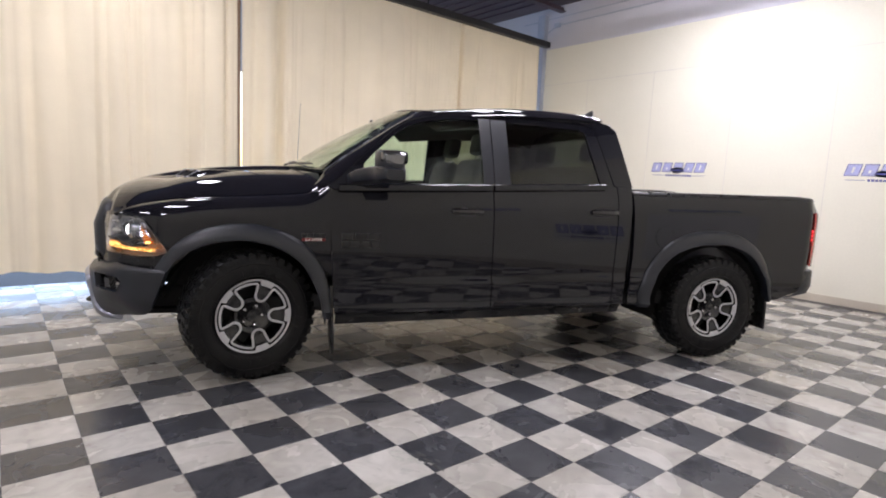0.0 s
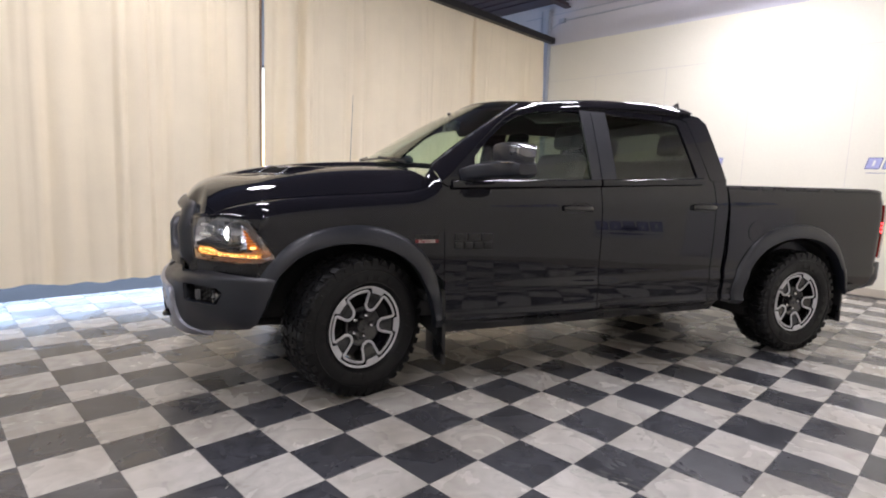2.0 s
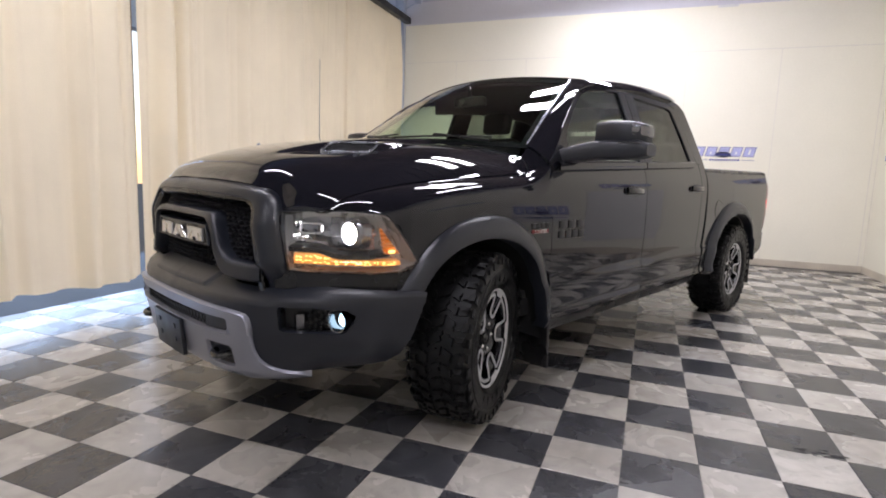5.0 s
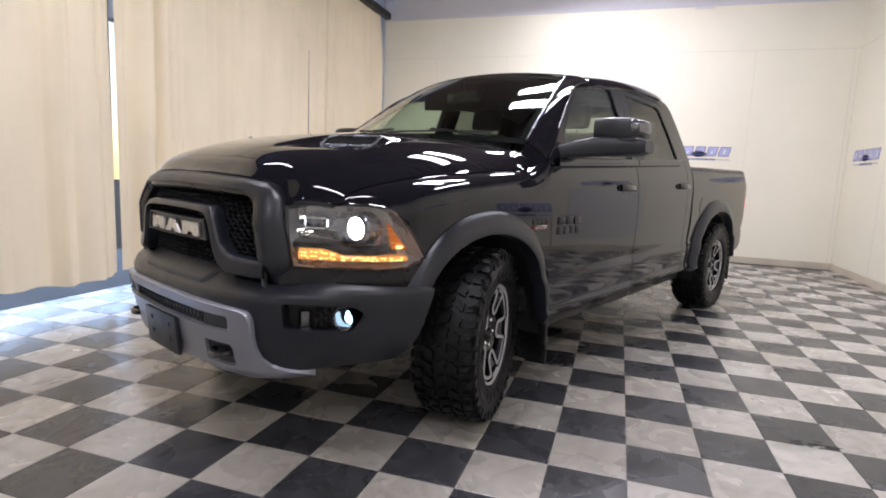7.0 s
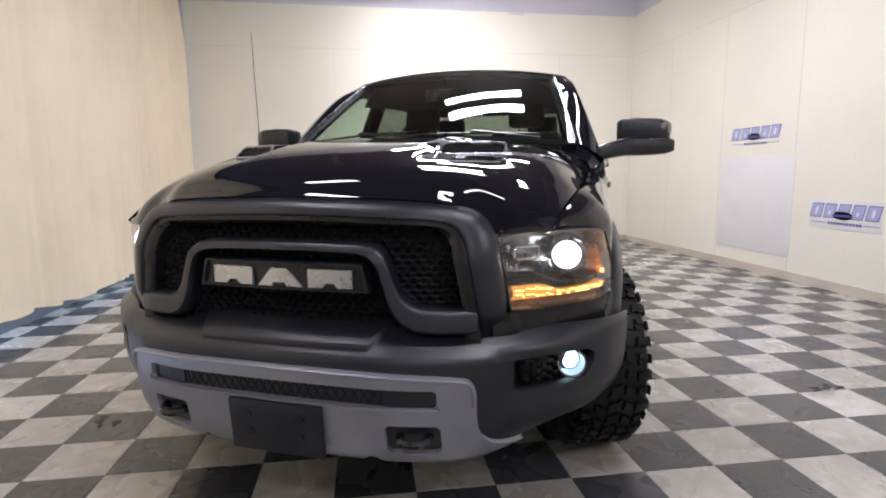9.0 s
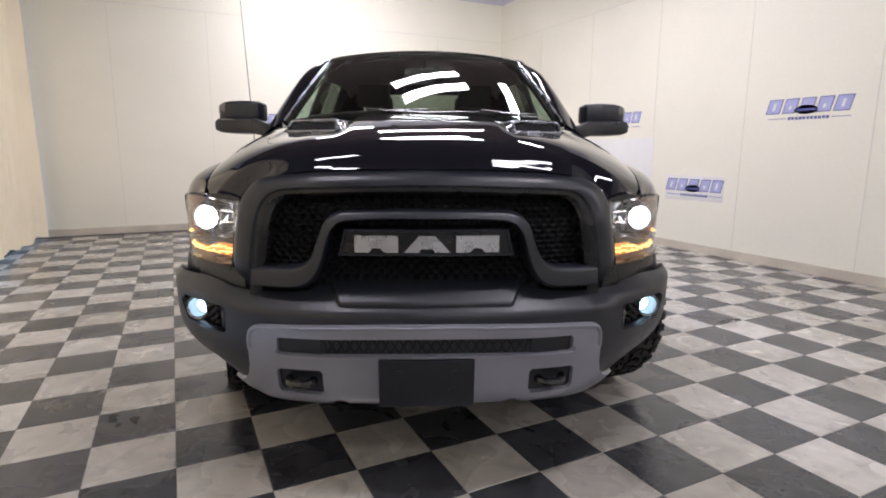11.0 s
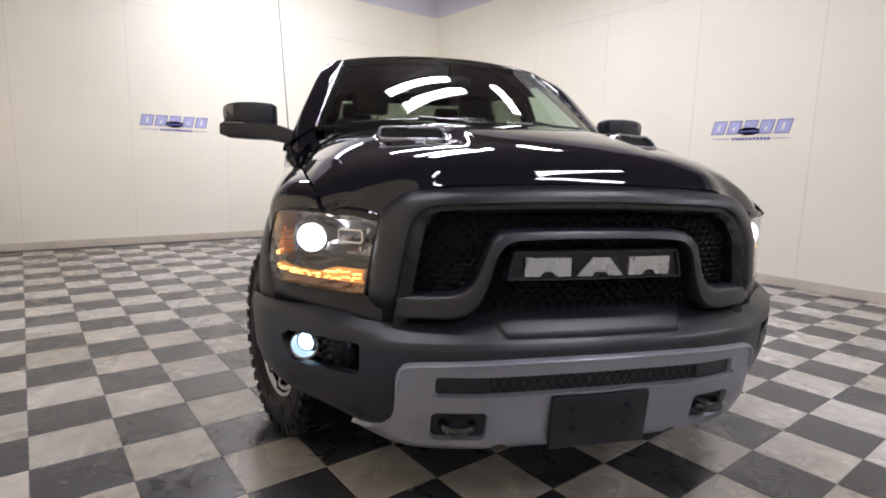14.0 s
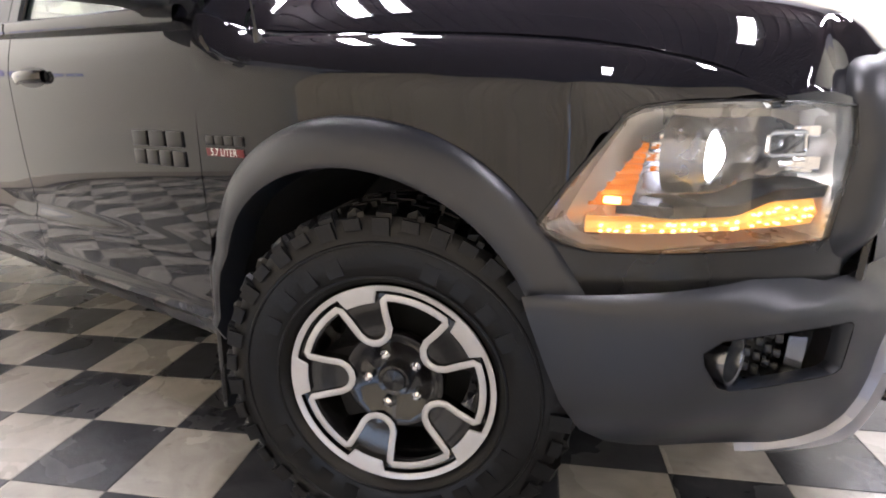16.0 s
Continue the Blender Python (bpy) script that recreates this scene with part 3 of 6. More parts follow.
def scoop_lift(x, y):
    """Height of a scoop over the bonnet: it climbs at the opening and dies away towards the windscreen."""
    rx, ry = x - SC_R0.x, abs(y) - SC_R0.y
    ex, ey = SC_R1.x - SC_R0.x, SC_R1.y - SC_R0.y
    det = -0.12 * ex + ey
    s_ = (-0.12 * rx + ry) / det
    d_ = (ex * ry - ey * rx) / det
    across = smoothstep(-0.16, 0.03, s_) * smoothstep(1.14, 0.96, s_)
    rise = lerp(-0.007, 0.027, smoothstep(-0.066, 0.0, d_)) if d_ > -0.066 else -0.007 * smoothstep(-0.24, -0.066, d_)
    return across * rise * (1 - smoothstep(0.02, 0.30, d_))


def hood_z(x, y):
    a = abs(y)
    zc, zk, yc = hood_mid(x), hood_cut_z(x), hood_cut_y(x)
    step = 0.028 * smoothstep(0.80, 0.50, x)
    p = lerp(6.6, 3.6, smoothstep(-0.05, 0.80, x))
    r = min(a / yc, 1.02)
    z = zc - 0.006 * min(1.0, (a / 0.3) ** 2) - step * smoothstep(0.285, 0.35, a) - (zc - step - 0.006 - zk) * r ** p
    z -= 0.064 * smoothstep(0.79, 0.86, x) * smoothstep(0.46, 0.66, a)
    z -= 0.022 * smoothstep(-0.07, 0.005, x - hood_front(a)) ** 2
    return z + scoop_lift(x, y)


def on_hood(x, y, h=0.0):
    return (x, y, hood_z(x, y) + h)


# fender: flat side below, rounded shoulder up to the edge of the bonnet
SH = 0.14


def fender_place(x, v):
    zc, yc = hood_cut_z(x) - 0.004, hood_cut_y(x) + 0.006
    zs = zc - SH
    if v <= 1.0:
        z = lerp(0.30, zs, v)
        return (x, side_y(x, z), z)
    t = min(1.3, v - 1.0)
    ys = side_y(x, zs)
    a = t * radians(82)
    full = 0.08 * smoothstep(0.70, 0.45, x)
    fy, fz = (1 - math.cos(a)) / (1 - math.cos(radians(82))), math.sin(a) / math.sin(radians(82))
    return (x, ys - (ys - yc) * fy ** (1 + full), zs + SH * fz ** (1 - full))


def fender_up(x, z):
    """The height in the wing's plane at which it reaches z."""
    lo, hi = 0.0, 2.0
    for _ in range(30):
        m = (lo + hi) / 2
        lo, hi = (m, hi) if fender_place(x, m)[2] < z else (lo, m)
    return lo


def fender_v(x, z):
    return (z - 0.30) / (hood_cut_z(x) - 0.004 - SH - 0.30)


# plan of the nose: arc length from the middle outwards
_plan = [(1.0, 0.0), (0.985, 0.30), (0.935, 0.52), (0.865, 0.66), (0.72, 0.835), (0.60, 0.928), (0.47, 0.972), (0.30, 0.985)]
_arc = [0.0]
for _a, _b in zip(_plan, _plan[1:]):
    _arc.append(_arc[-1] + math.hypot(_b[0] - _a[0], _b[1] - _a[1]))
nose_x = smooth_curve([(s, p[0]) for s, p in zip(_arc, _plan)])
nose_y = smooth_curve([(s, p[1]) for s, p in zip(_arc, _plan)])


def nose_u(y):
    lo, hi = 0.0, _arc[-1]
    for _ in range(40):
        m = (lo + hi) / 2
        lo, hi = (m, hi) if nose_y(m) < abs(y) else (lo, m)
    return math.copysign(lo, y)


def on_nose(u, z, h=0.0):
    a = abs(u)
    x, y = nose_x(a), nose_y(a)
    dx, dy = nose_x(a + 0.01) - nose_x(max(0, a - 0.01)), nose_y(a + 0.01) - nose_y(max(0, a - 0.01))
    k = math.hypot(dx, dy)
    x += h * dy / k - 0.42 * max(0.0, z - 0.94) * smoothstep(0.9, 0.5, a)
    y += -h * dx / k
    return (x, math.copysign(y, u) if u else 0.0, z)


def arc_at(y, z, place):
    """The arc at which place(arc, z) has that y."""
    lo, hi = 0.0, _arc[-1]
    for _ in range(36):
        m = (lo + hi) / 2
        lo, hi = (m, hi) if place(m, z)[1] < abs(y) else (lo, m)
    return math.copysign(lo, y)


def yz(points, h=0.0):
    """Outline points given as (y, z) to (arc, z), on the nose raised by h."""
    return [(arc_at(y, z, lambda u, v: on_nose(u, v, h)), z) for y, z in points]


# --- bonnet with two scoops
HOOD_SIDE = [(x, hood_cut_y(x)) for x in (0.755, 0.7, 0.6, 0.5, 0.4, 0.3, 0.2, 0.1, 0.0, -0.1, -0.2, -0.335, -0.395)]
_half = [(hood_front(y), y) for y in (0.0, 0.12, 0.25, 0.34, 0.42, 0.48, 0.53, 0.57, 0.60, 0.625, 0.645)] + [(0.818, 0.712), (0.778, 0.768)] + HOOD_SIDE + [(-0.430, 0.80), (-0.375, 0.68), (-0.285, 0.45), (-0.222, 0.22), (-0.202, 0.0)]
HOOD = _half + [(x, -y) for x, y in _half[-2:0:-1]]


def scoop_point(s, d, h=0.0, sg=1):
    """s runs along the opening, d from its rear edge (0) to its front edge (1)."""
    p = SC_R0.lerp(SC_R1, s).lerp(SC_F0.lerp(SC_F1, s), d)
    return (p.x, p.y * sg, hood_z(p.x, p.y) + h)


def scoop_loop(grow):
    """A rounded outline of the opening, larger by grow metres."""
    out = []
    for cs, cd, a0 in ((0.0, 0.0, 180), (1.0, 0.0, 270), (1.0, 1.0, 0), (0.0, 1.0, 90)):
        for k in range(7):
            a = radians(a0 + 15 * k)
            rs, rd = 0.075, 0.30
            s_ = (rs if cs == 0 else 1 - rs) + rs * math.cos(a)
            d_ = (rd if cd == 0 else 1 - rd) + rd * math.sin(a)
            out.append((0.5 + (s_ - 0.5) * (1 + grow / 0.12), 0.5 + (d_ - 0.5) * (1 + grow / 0.033)))
    return out


def scoop_flat(s, d):
    p = SC_R0.lerp(SC_R1, s).lerp(SC_F0.lerp(SC_F1, s), d)
    return (p.x, p.y)


SCOOP_HOLE = [scoop_flat(s, d) for s, d in scoop_loop(0.0)]
bonnet = skin("bonnet", HOOD, on_hood, M_PAINT, truck, res=0.0125, holes=[SCOOP_HOLE, [(x, -y) for x, y in SCOOP_HOLE[::-1]]], label="glossy black bonnet with a raised centre and two scoops")

for sg in (1, -1):
    bm = bmesh.new()
    ring = [Vector(scoop_point(s, d, 0.002, sg)) for s, d in scoop_loop(0.002)]
    up = Vector((0.5, 0.0, 0.86))
    rows = []
    for k, p in enumerate(ring):
        t = (ring[(k + 1) % len(ring)] - ring[k - 1]).normalized()
        side = t.cross(up).normalized()
        rows.append([p + side * 0.0062 * math.cos(a) + up * 0.0062 * math.sin(a) for a in [2 * math.pi * q / 10 for q in range(10)]])
    add_sheet(bm, rows, closed_u=True, closed_v=True)
    bmesh.ops.recalc_face_normals(bm, faces=bm.faces)
    part("scoop_bezel", bm, M_BEZEL, bonnet, "smoked chrome bezel in the scoop")
    bm = bmesh.new()
    bm.faces.new([bm.verts.new(scoop_point(s, d, -0.014, sg)) for s, d in (scoop_loop(0.001) if sg < 0 else scoop_loop(0.001)[::-1])])
    part("scoop_well", bm, M_MATT, bonnet)
    bm = bmesh.new()
    for i in range(19):
        for k in (1, -1):
            s0 = 0.03 + 0.94 * i / 18
            s1 = min(0.97, max(0.03, s0 + 0.17 * k))
            f = abs(s1 - s0) / 0.17
            add_rod(bm, scoop_point(s0, 0.93, -0.008, sg), scoop_point(s1, 0.93 - 0.86 * f, -0.008, sg), 0.0013, n=5)
    part("scoop_grille", bm, M_MESH, bonnet, "black mesh in the scoop")

# --- front wings
LAMP = yz([(0.677, 0.776), (0.660, 0.88), (0.634, 1.004), (0.70, 1.009), (0.78, 1.013), (0.86, 1.014)]) + [(1.030, 1.011), (1.078, 1.005), (1.100, 0.994), (1.118, 0.970), (1.152, 0.924), (1.192, 0.870), (1.230, 0.818), (1.232, 0.808), (1.222, 0.797), (1.186, 0.783), (1.140, 0.775)] + yz([(0.80, 0.772)])
_lamp_edge = [on_nose(u, z, 0.004) for u, z in LAMP[4:13]]
F_ARCH_IN = [(0.47, 0.60), (0.43, 0.70), (0.345, 0.795), (0.215, 0.858), (0.06, 0.886), (-0.08, 0.876), (-0.215, 0.832), (-0.33, 0.750), (-0.405, 0.630), (-0.455, 0.50), (-0.475, 0.38)]
F_ARCH_OUT = [(0.525, 0.70), (0.455, 0.800), (0.35, 0.897), (0.21, 0.962), (0.04, 0.990), (-0.11, 0.980), (-0.26, 0.930), (-0.385, 0.840), (-0.475, 0.705), (-0.520, 0.54), (-0.545, 0.375)]
_cut = [(p.x, p.y) for p in spline([(a[0] * 0.985, a[1] * 0.985) for a in F_ARCH_OUT], 30)]
_top = [(x, 2.0) for x in (0.765, 0.7, 0.6, 0.5, 0.4, 0.3, 0.2, 0.1, 0.0, -0.1, -0.2, -0.33)]
_wing = _top + [(-0.42, 2.0), (-0.4965, 2.0), (-0.502, 1.5), (-0.516, fender_v(-0.516, 0.9)), (-0.530, fender_v(-0.530, 0.66))] + [(x, fender_v(x, z)) for x, z in _cut[::-1] if x > -0.46] + [(x - 0.004, fender_up(x - 0.004, z + 0.003)) for x, y, z in _lamp_edge[::-1]]
bm = bmesh.new()
rows = []
for i in range(25):
    y = lerp(0.640, 0.800, i / 24)
    a = Vector(on_nose(arc_at(y, 1.008, on_nose), lerp(1.003, 1.013, min(1.0, (y - 0.634) / 0.15)), 0.005))
    hx = lerp(0.851, 0.818, (y - 0.645) / 0.067) if y < 0.712 else lerp(0.818, 0.778, (y - 0.712) / 0.056) if y < 0.768 else lerp(0.778, 0.755, (y - 0.768) / 0.032)
    b = Vector((hx - 0.012, min(y, hood_cut_y(hx) - 0.004), hood_z(hx - 0.012, min(y, hood_cut_y(hx) - 0.004)) - 0.003))
    m = a.lerp(b, 0.5) + Vector((0.006, 0.002, 0.004))
    rows.append([a + Vector((-0.03, 0, -0.004)), a, m, b])
add_sheet(bm, rows, flip=True)
bmesh.ops.recalc_face_normals(bm, faces=bm.faces)
pair("lamp_brow", bm, M_PAINT, truck)
skin("front_wing", _wing, fender_place, M_PAINT, truck, res=0.024, mirror=True, flip=True, label="glossy black front wing")
# panel between wing, windscreen foot and door
bm = bmesh.new()
rows = []
for i in range(15):
    t = i / 14
    x = lerp(-0.392, -0.498, t)
    a = Vector(fender_place(x, 1.97))
    b = Vector((lerp(-0.430, -0.470, t), lerp(0.797, 0.812, t), lerp(1.266, 1.328, t)))
    m = a.lerp(b, 0.5) + Vector((0, 0.012, 0.012)) * (1 - 0.5 * t)
    rows.append([a, a.lerp(m, 0.5) + Vector((0, 0.004, 0.003)), m, m.lerp(b, 0.5) + Vector((0, 0.003, 0.004)), b])
add_sheet(bm, rows)
pair("wing_corner", bm, M_PAINT, truck)

# --- doors (lower skins), cab corner, bedside
G = 0.0035


def door_outline(x0t, x0b, x1t, x1b, zt0, zt1, zb0, zb1):
    return [(x0b, zb0), (lerp(x0b, x0t, 0.5), lerp(zb0, zt0, 0.5)), (x0t, zt0), (lerp(x0t, x1t, 0.5), lerp(zt0, zt1, 0.5)), (x1t, zt1), (lerp(x1b, x1t, 0.5), lerp(zb1, zt1, 0.5)), (x1b, zb1)]


front_doors = skin("front_door", door_outline(-0.500, -0.550, -1.618 + G, -1.640 + G, 1.238, 1.283, 0.405, 0.425), on_side, M_PAINT, truck, res=0.03, mirror=True, flip=True, label="glossy black front door")
rear_doors = skin("rear_door", door_outline(-1.618 - G, -1.640 - G, -2.60, -2.60, 1.283, 1.325, 0.425, 0.45), on_side, M_PAINT, truck, res=0.03, mirror=True, flip=True, label="glossy black rear door")
skin("cab_corner", door_outline(-2.607, -2.607, -2.722, -2.705, 1.325, 1.325, 0.45, 0.45), on_side, M_PAINT, truck, res=0.03, mirror=True, flip=True)
skin("rocker", [(-0.555, 0.325), (-0.555, 0.40), (-1.64, 0.42), (-2.69, 0.445), (-2.69, 0.375), (-1.64, 0.348)], lambda x, z: (x, side_y(x, z) - 0.004, z), M_PLASTIC_SMOOTH, truck, res=0.03, mirror=True, flip=True, label="satin black sill")

R_ARCH_IN = [(-2.915, 0.42), (-2.925, 0.56), (-2.99, 0.715), (-3.105, 0.830), (-3.28, 0.895), (-3.47, 0.915), (-3.66, 0.892), (-3.83, 0.815), (-3.945, 0.70), (-4.01, 0.575), (-4.045, 0.45)]
R_ARCH_OUT = [(-2.835, 0.42), (-2.845, 0.58), (-2.925, 0.765), (-3.06, 0.915), (-3.25, 1.000), (-3.47, 1.022), (-3.69, 0.993), (-3.88, 0.905), (-4.01, 0.76), (-4.075, 0.605), (-4.105, 0.45)]
_rc = [(p.x, p.y) for p in spline([(lerp(a[0], b[0], 0.4), lerp(a[1], b[1], 0.4)) for a, b in zip(R_ARCH_OUT, R_ARCH_IN)], 30)]
_bed = [(-2.745, 0.44), (-2.76, 0.8), (-2.735, 1.283), (-3.5, 1.297), (-4.40, 1.310), (-4.48, 1.292), (-4.53, 1.21), (-4.536, 0.95), (-4.505, 0.72), (-4.44, 0.63), (-4.37, 0.52), (-4.10, 0.45)] + _rc[::-1]


def bed_place(x, z):
    k = smoothstep(-4.37, -4.54, x)
    top = smoothstep(0.05, 0.0, 1.30 + 0.03 * (-2.735 - x) / 1.7 - z)
    return (x, side_y(x, min(z, 1.30)) - 0.05 * k * k - 0.012 * top * top, z)


bedside = skin("bedside", _bed, bed_place, M_PAINT, truck, res=0.03, mirror=True, flip=True, label="glossy black cargo bed side")

# --- flares
flare_prof = [(0.0, 0.001), (0.04, 0.012), (0.2, 0.026), (0.55, 0.040), (0.85, 0.048), (0.97, 0.046), (1.0, 0.036), (1.0, -0.03)]
for nm, o, i in (("front_flare", F_ARCH_OUT, F_ARCH_IN), ("rear_flare", R_ARCH_OUT, R_ARCH_IN)):
    a, b = spline(o, 56), spline(i, 56)
    bm = band([(p.x, p.y) for p in a], [(p.x, p.y) for p in b], flare_prof, on_side)
    pair(nm, bm, M_PLASTIC, truck, "charcoal plastic wheel arch flare")

# wheel wells
for cx in (0.0, -3.50):
    bm = bmesh.new()
    rows = []
    for k in range(25):
        a = radians(lerp(14 if cx == 0.0 else -10, 190, k / 24))
        r = 0.50
        rows.append([(cx + r * math.cos(a), y, 0.40 + r * 0.98 * math.sin(a)) for y in (0.945, 0.80, 0.58, 0.50)])
    add_sheet(bm, rows)
    c0 = bm.verts.new((cx, 0.50, 0.40))
    ends = [v for v in bm.verts if abs(v.co.y - 0.50) < 1e-6 and v is not c0]
    ends.sort(key=lambda v: math.atan2(v.co.z - 0.40, v.co.x - cx) % (2 * math.pi) if v.co.z > 0.40 or v.co.x < cx else math.atan2(v.co.z - 0.40, v.co.x - cx))
    for p, q in zip(ends, ends[1:]):
        bm.faces.new([p, q, c0])
    pair("wheel_well", bm, M_MATT, truck)
# underbody, frame and axles
part("underbody", box((-4.2, -0.86, 0.42), (0.35, 0.86, 0.52), 0.02), M_MATT, truck)
part("gearbox", box((-1.55, -0.24, 0.30), (0.30, 0.24, 0.46), 0.05), M_MATT, truck)
part("fuel_tank", box((-2.75, 0.12, 0.29), (-1.35, 0.62, 0.46), 0.05), M_MATT, truck)
part("spare_carrier", box((-4.35, -0.36, 0.40), (-3.70, 0.36, 0.56), 0.08), M_MATT, truck)
part("skid_plate", box((0.30, -0.44, 0.30), (0.86, 0.44, 0.34), 0.015), M_MATT, truck)
for sg in (1, -1):
    part("frame_rail", box((-4.4, 0.42 * sg - 0.045, 0.36), (0.75, 0.42 * sg + 0.045, 0.50), 0.012), M_MATT, truck)
bm = bmesh.new()
add_rod(bm, (-3.50, -0.75, 0.40), (-3.50, 0.75, 0.40), 0.045, n=14)
bmesh.ops.create_uvsphere(bm, u_segments=14, v_segments=10, radius=0.14, matrix=Matrix.Translation((-3.50, 0, 0.40)))
part("rear_axle", bm, M_MATT, truck)
bm = bmesh.new()
add_rod(bm, (0.0, -0.72, 0.38), (0.0, 0.72, 0.38), 0.035, n=12)
add_box(bm, (-0.25, -0.40, 0.30), (0.45, 0.40, 0.36), 0.02)
part("front_crossmember", bm, M_MATT, truck)
bm = bmesh.new()
for s, e in (((-2.6, 0.25, 0.36), (-1.2, 0.25, 0.36)), ((-3.2, 0.35, 0.44), (-2.6, 0.25, 0.36))):
    add_rod(bm, s, e, 0.035, n=10)
part("exhaust", bm, M_DARKCHROME, truck)
# mud flaps
for cx, x0, z0 in ((-0.50, 0.07, 0.14), (-4.02, 0.09, 0.215)):
    bm = box((cx - 0.035, 0.66, z0), (cx - 0.012, 0.975, 0.60), 0.006)
    for v in bm.verts:
        v.co.x -= 0.10 * max(0.0, 0.45 - v.co.z) * 0.6
    pair("mud_flap", bm, M_PLASTIC_SMOOTH, truck, "black rubber mud flap")

# --- cab: windscreen, roof, pillars, glass
def ws_place(u, v, h=0.0):
    x = lerp(-0.215 - 0.27 * u * u, -1.045 - 0.105 * u * u, v)
    y = lerp(0.84, 0.655, v) * u
    z = lerp(1.352 - 0.022 * u * u, 1.832 - 0.042 * u * u, v) + 0.030 * math.sin(math.pi * v) * (1 - 0.6 * u * u)
    return (x + 0.5 * h, y, z + 0.8 * h)


roof_mid = smooth_curve([(-0.95, 1.80), (-1.04, 1.834), (-1.3, 1.864), (-1.7, 1.891), (-2.1, 1.905), (-2.40, 1.899), (-2.53, 1.883), (-2.61, 1.852), (-2.66, 1.822), (-2.72, 1.78)])


def roof_z(x, y):
    a = abs(y)
    return roof_mid(x) - lerp(0.055, 0.040, smoothstep(-1.2, -1.8, x)) * (a / 0.66) ** 2 - 0.046 * max(0.0, (a - 0.685) / 0.053) ** 2


def on_roof(x, y, h=0.0):
    return (x, y, roof_z(x, y) + h)


_rf = [(-1.045 - 0.105 * (y / 0.655) ** 2, y) for y in (0.0, 0.2, 0.4, 0.54, 0.65)] + [(-1.19, 0.69), (-1.26, 0.728), (-1.5, 0.738), (-2.0, 0.740), (-2.45, 0.734), (-2.55, 0.710), (-2.61, 0.63), (-2.64, 0.5), (-2.66, 0.3), (-2.668, 0.0)]
roof = skin("roof", _rf + [(x, -y) for x, y in _rf[-2:0:-1]], on_roof, M_PAINT, truck, res=0.02, flip=False, thick=0.03, label="glossy black roof")
skin("headliner", [(-1.09, -0.55), (-1.07, 0.0), (-1.09, 0.55), (-1.25, 0.70), (-2.6, 0.70), (-2.6, -0.70), (-1.25, -0.70)], lambda x, y: on_roof(x, y, -0.045 - 0.09 * smoothstep(0.56, 0.70, abs(y))), M_HEADLINER, truck, res=0.1, thick=0.01)
windscreen = skin("windscreen", [(-0.965, 0.02), (0.965, 0.02), (0.97, 0.5), (0.955, 0.985), (-0.955, 0.985), (-0.97, 0.5)], lambda u, v: ws_place(u, v), M_GLASS_FRONT, truck, res=0.06, thick=0.005, flip=False, label="windscreen of clear glass")
# black border of the windscreen
WS_A = [(-0.97, 0.0), (0.97, 0.0), (0.965, 1.0), (-0.965, 1.0)]
skin("windscreen_border", WS_A, lambda u, v: ws_place(u, v, -0.010), M_FRIT, windscreen, holes=[[(-0.915, 0.055), (-0.90, 0.93), (0.90, 0.93), (0.915, 0.055)]], res=0.05, thick=0.003)

# A pillar, from the wing corner to the roof
PILLAR_OUT = [(-0.50, 1.242), (-0.575, 1.302), (-0.70, 1.427), (-0.85, 1.567), (-0.97, 1.665), (-1.08, 1.720), (-1.24, 1.762)]
pillar_line = spline(PILLAR_OUT, 24)
bm = bmesh.new()
rows = []
for i in range(25):
    v = i / 24
    inner = Vector(ws_place(0.965, v))
    outer = Vector(on_cab(pillar_line[i].x, pillar_line[i].y, 0.006))
    lift = Vector((0.004, 0.010, 0.007))
    rows.append([inner + Vector((-0.02, -0.03, -0.03)), inner, inner.lerp(outer, 0.05) + lift * 0.5, inner.lerp(outer, 0.14) + lift * 0.9, inner.lerp(outer, 0.5) + lift * 1.25, inner.lerp(outer, 0.86) + lift * 0.9, inner.lerp(outer, 0.95) + lift * 0.5, outer, outer + Vector((-0.02, -0.04, -0.02))])
add_sheet(bm, rows, flip=True)
pair("a_pillar", bm, M_PAINT, truck)
bm = bmesh.new()
line = [Vector(ws_place(0.962, lerp(0.03, 0.97, i / 20), 0.003)) for i in range(21)]
for a, b in zip(line, line[1:]):
    add_rod(bm, a, b, 0.0055, n=8, caps=False)
pair("windscreen_moulding", bm, M_BEZEL, truck, "satin grey moulding beside the windscreen")

# door window frames, glass and pillars
FW = [(-0.715, 1.270), (-0.725, 1.405), (-0.80, 1.487), (-0.94, 1.615), (-1.04, 1.680), (-1.19, 1.724), (-1.40, 1.746), (-1.555, 1.752), (-1.555, 1.302)]
RW = [(-1.745, 1.310), (-1.745, 1.752), (-2.34, 1.735), (-2.385, 1.715), (-2.465, 1.342)]
FRAME_F = PILLAR_OUT + [(-1.40, 1.778), (-1.618 + G, 1.786), (-1.618 + G, 1.275), (-1.0, 1.25), (-0.53, 1.225)]
FRAME_R = [(-1.618 - G, 1.275), (-1.618 - G, 1.788), (-2.36, 1.775), (-2.47, 1.745), (-2.575, 1.318)]
for outline, hole, doors, gl in ((FRAME_F, FW, front_doors, M_GLASS), (FRAME_R, RW, rear_doors, M_GLASS_DARK)):
    made = skin("window_frame", outline, lambda x, z: on_cab(x, z, 0.004), M_PAINT, truck, holes=[hole], res=0.03, thick=0.03, mirror=True, flip=True)
    glasses = skin("side_window", hole, lambda x, z: on_cab(x, z, -0.008), gl, truck, res=0.08, thick=0.004, mirror=True, flip=True)
    for d, fr, g in zip(doors, made, glasses):
        fr.parent, g.parent = d, d
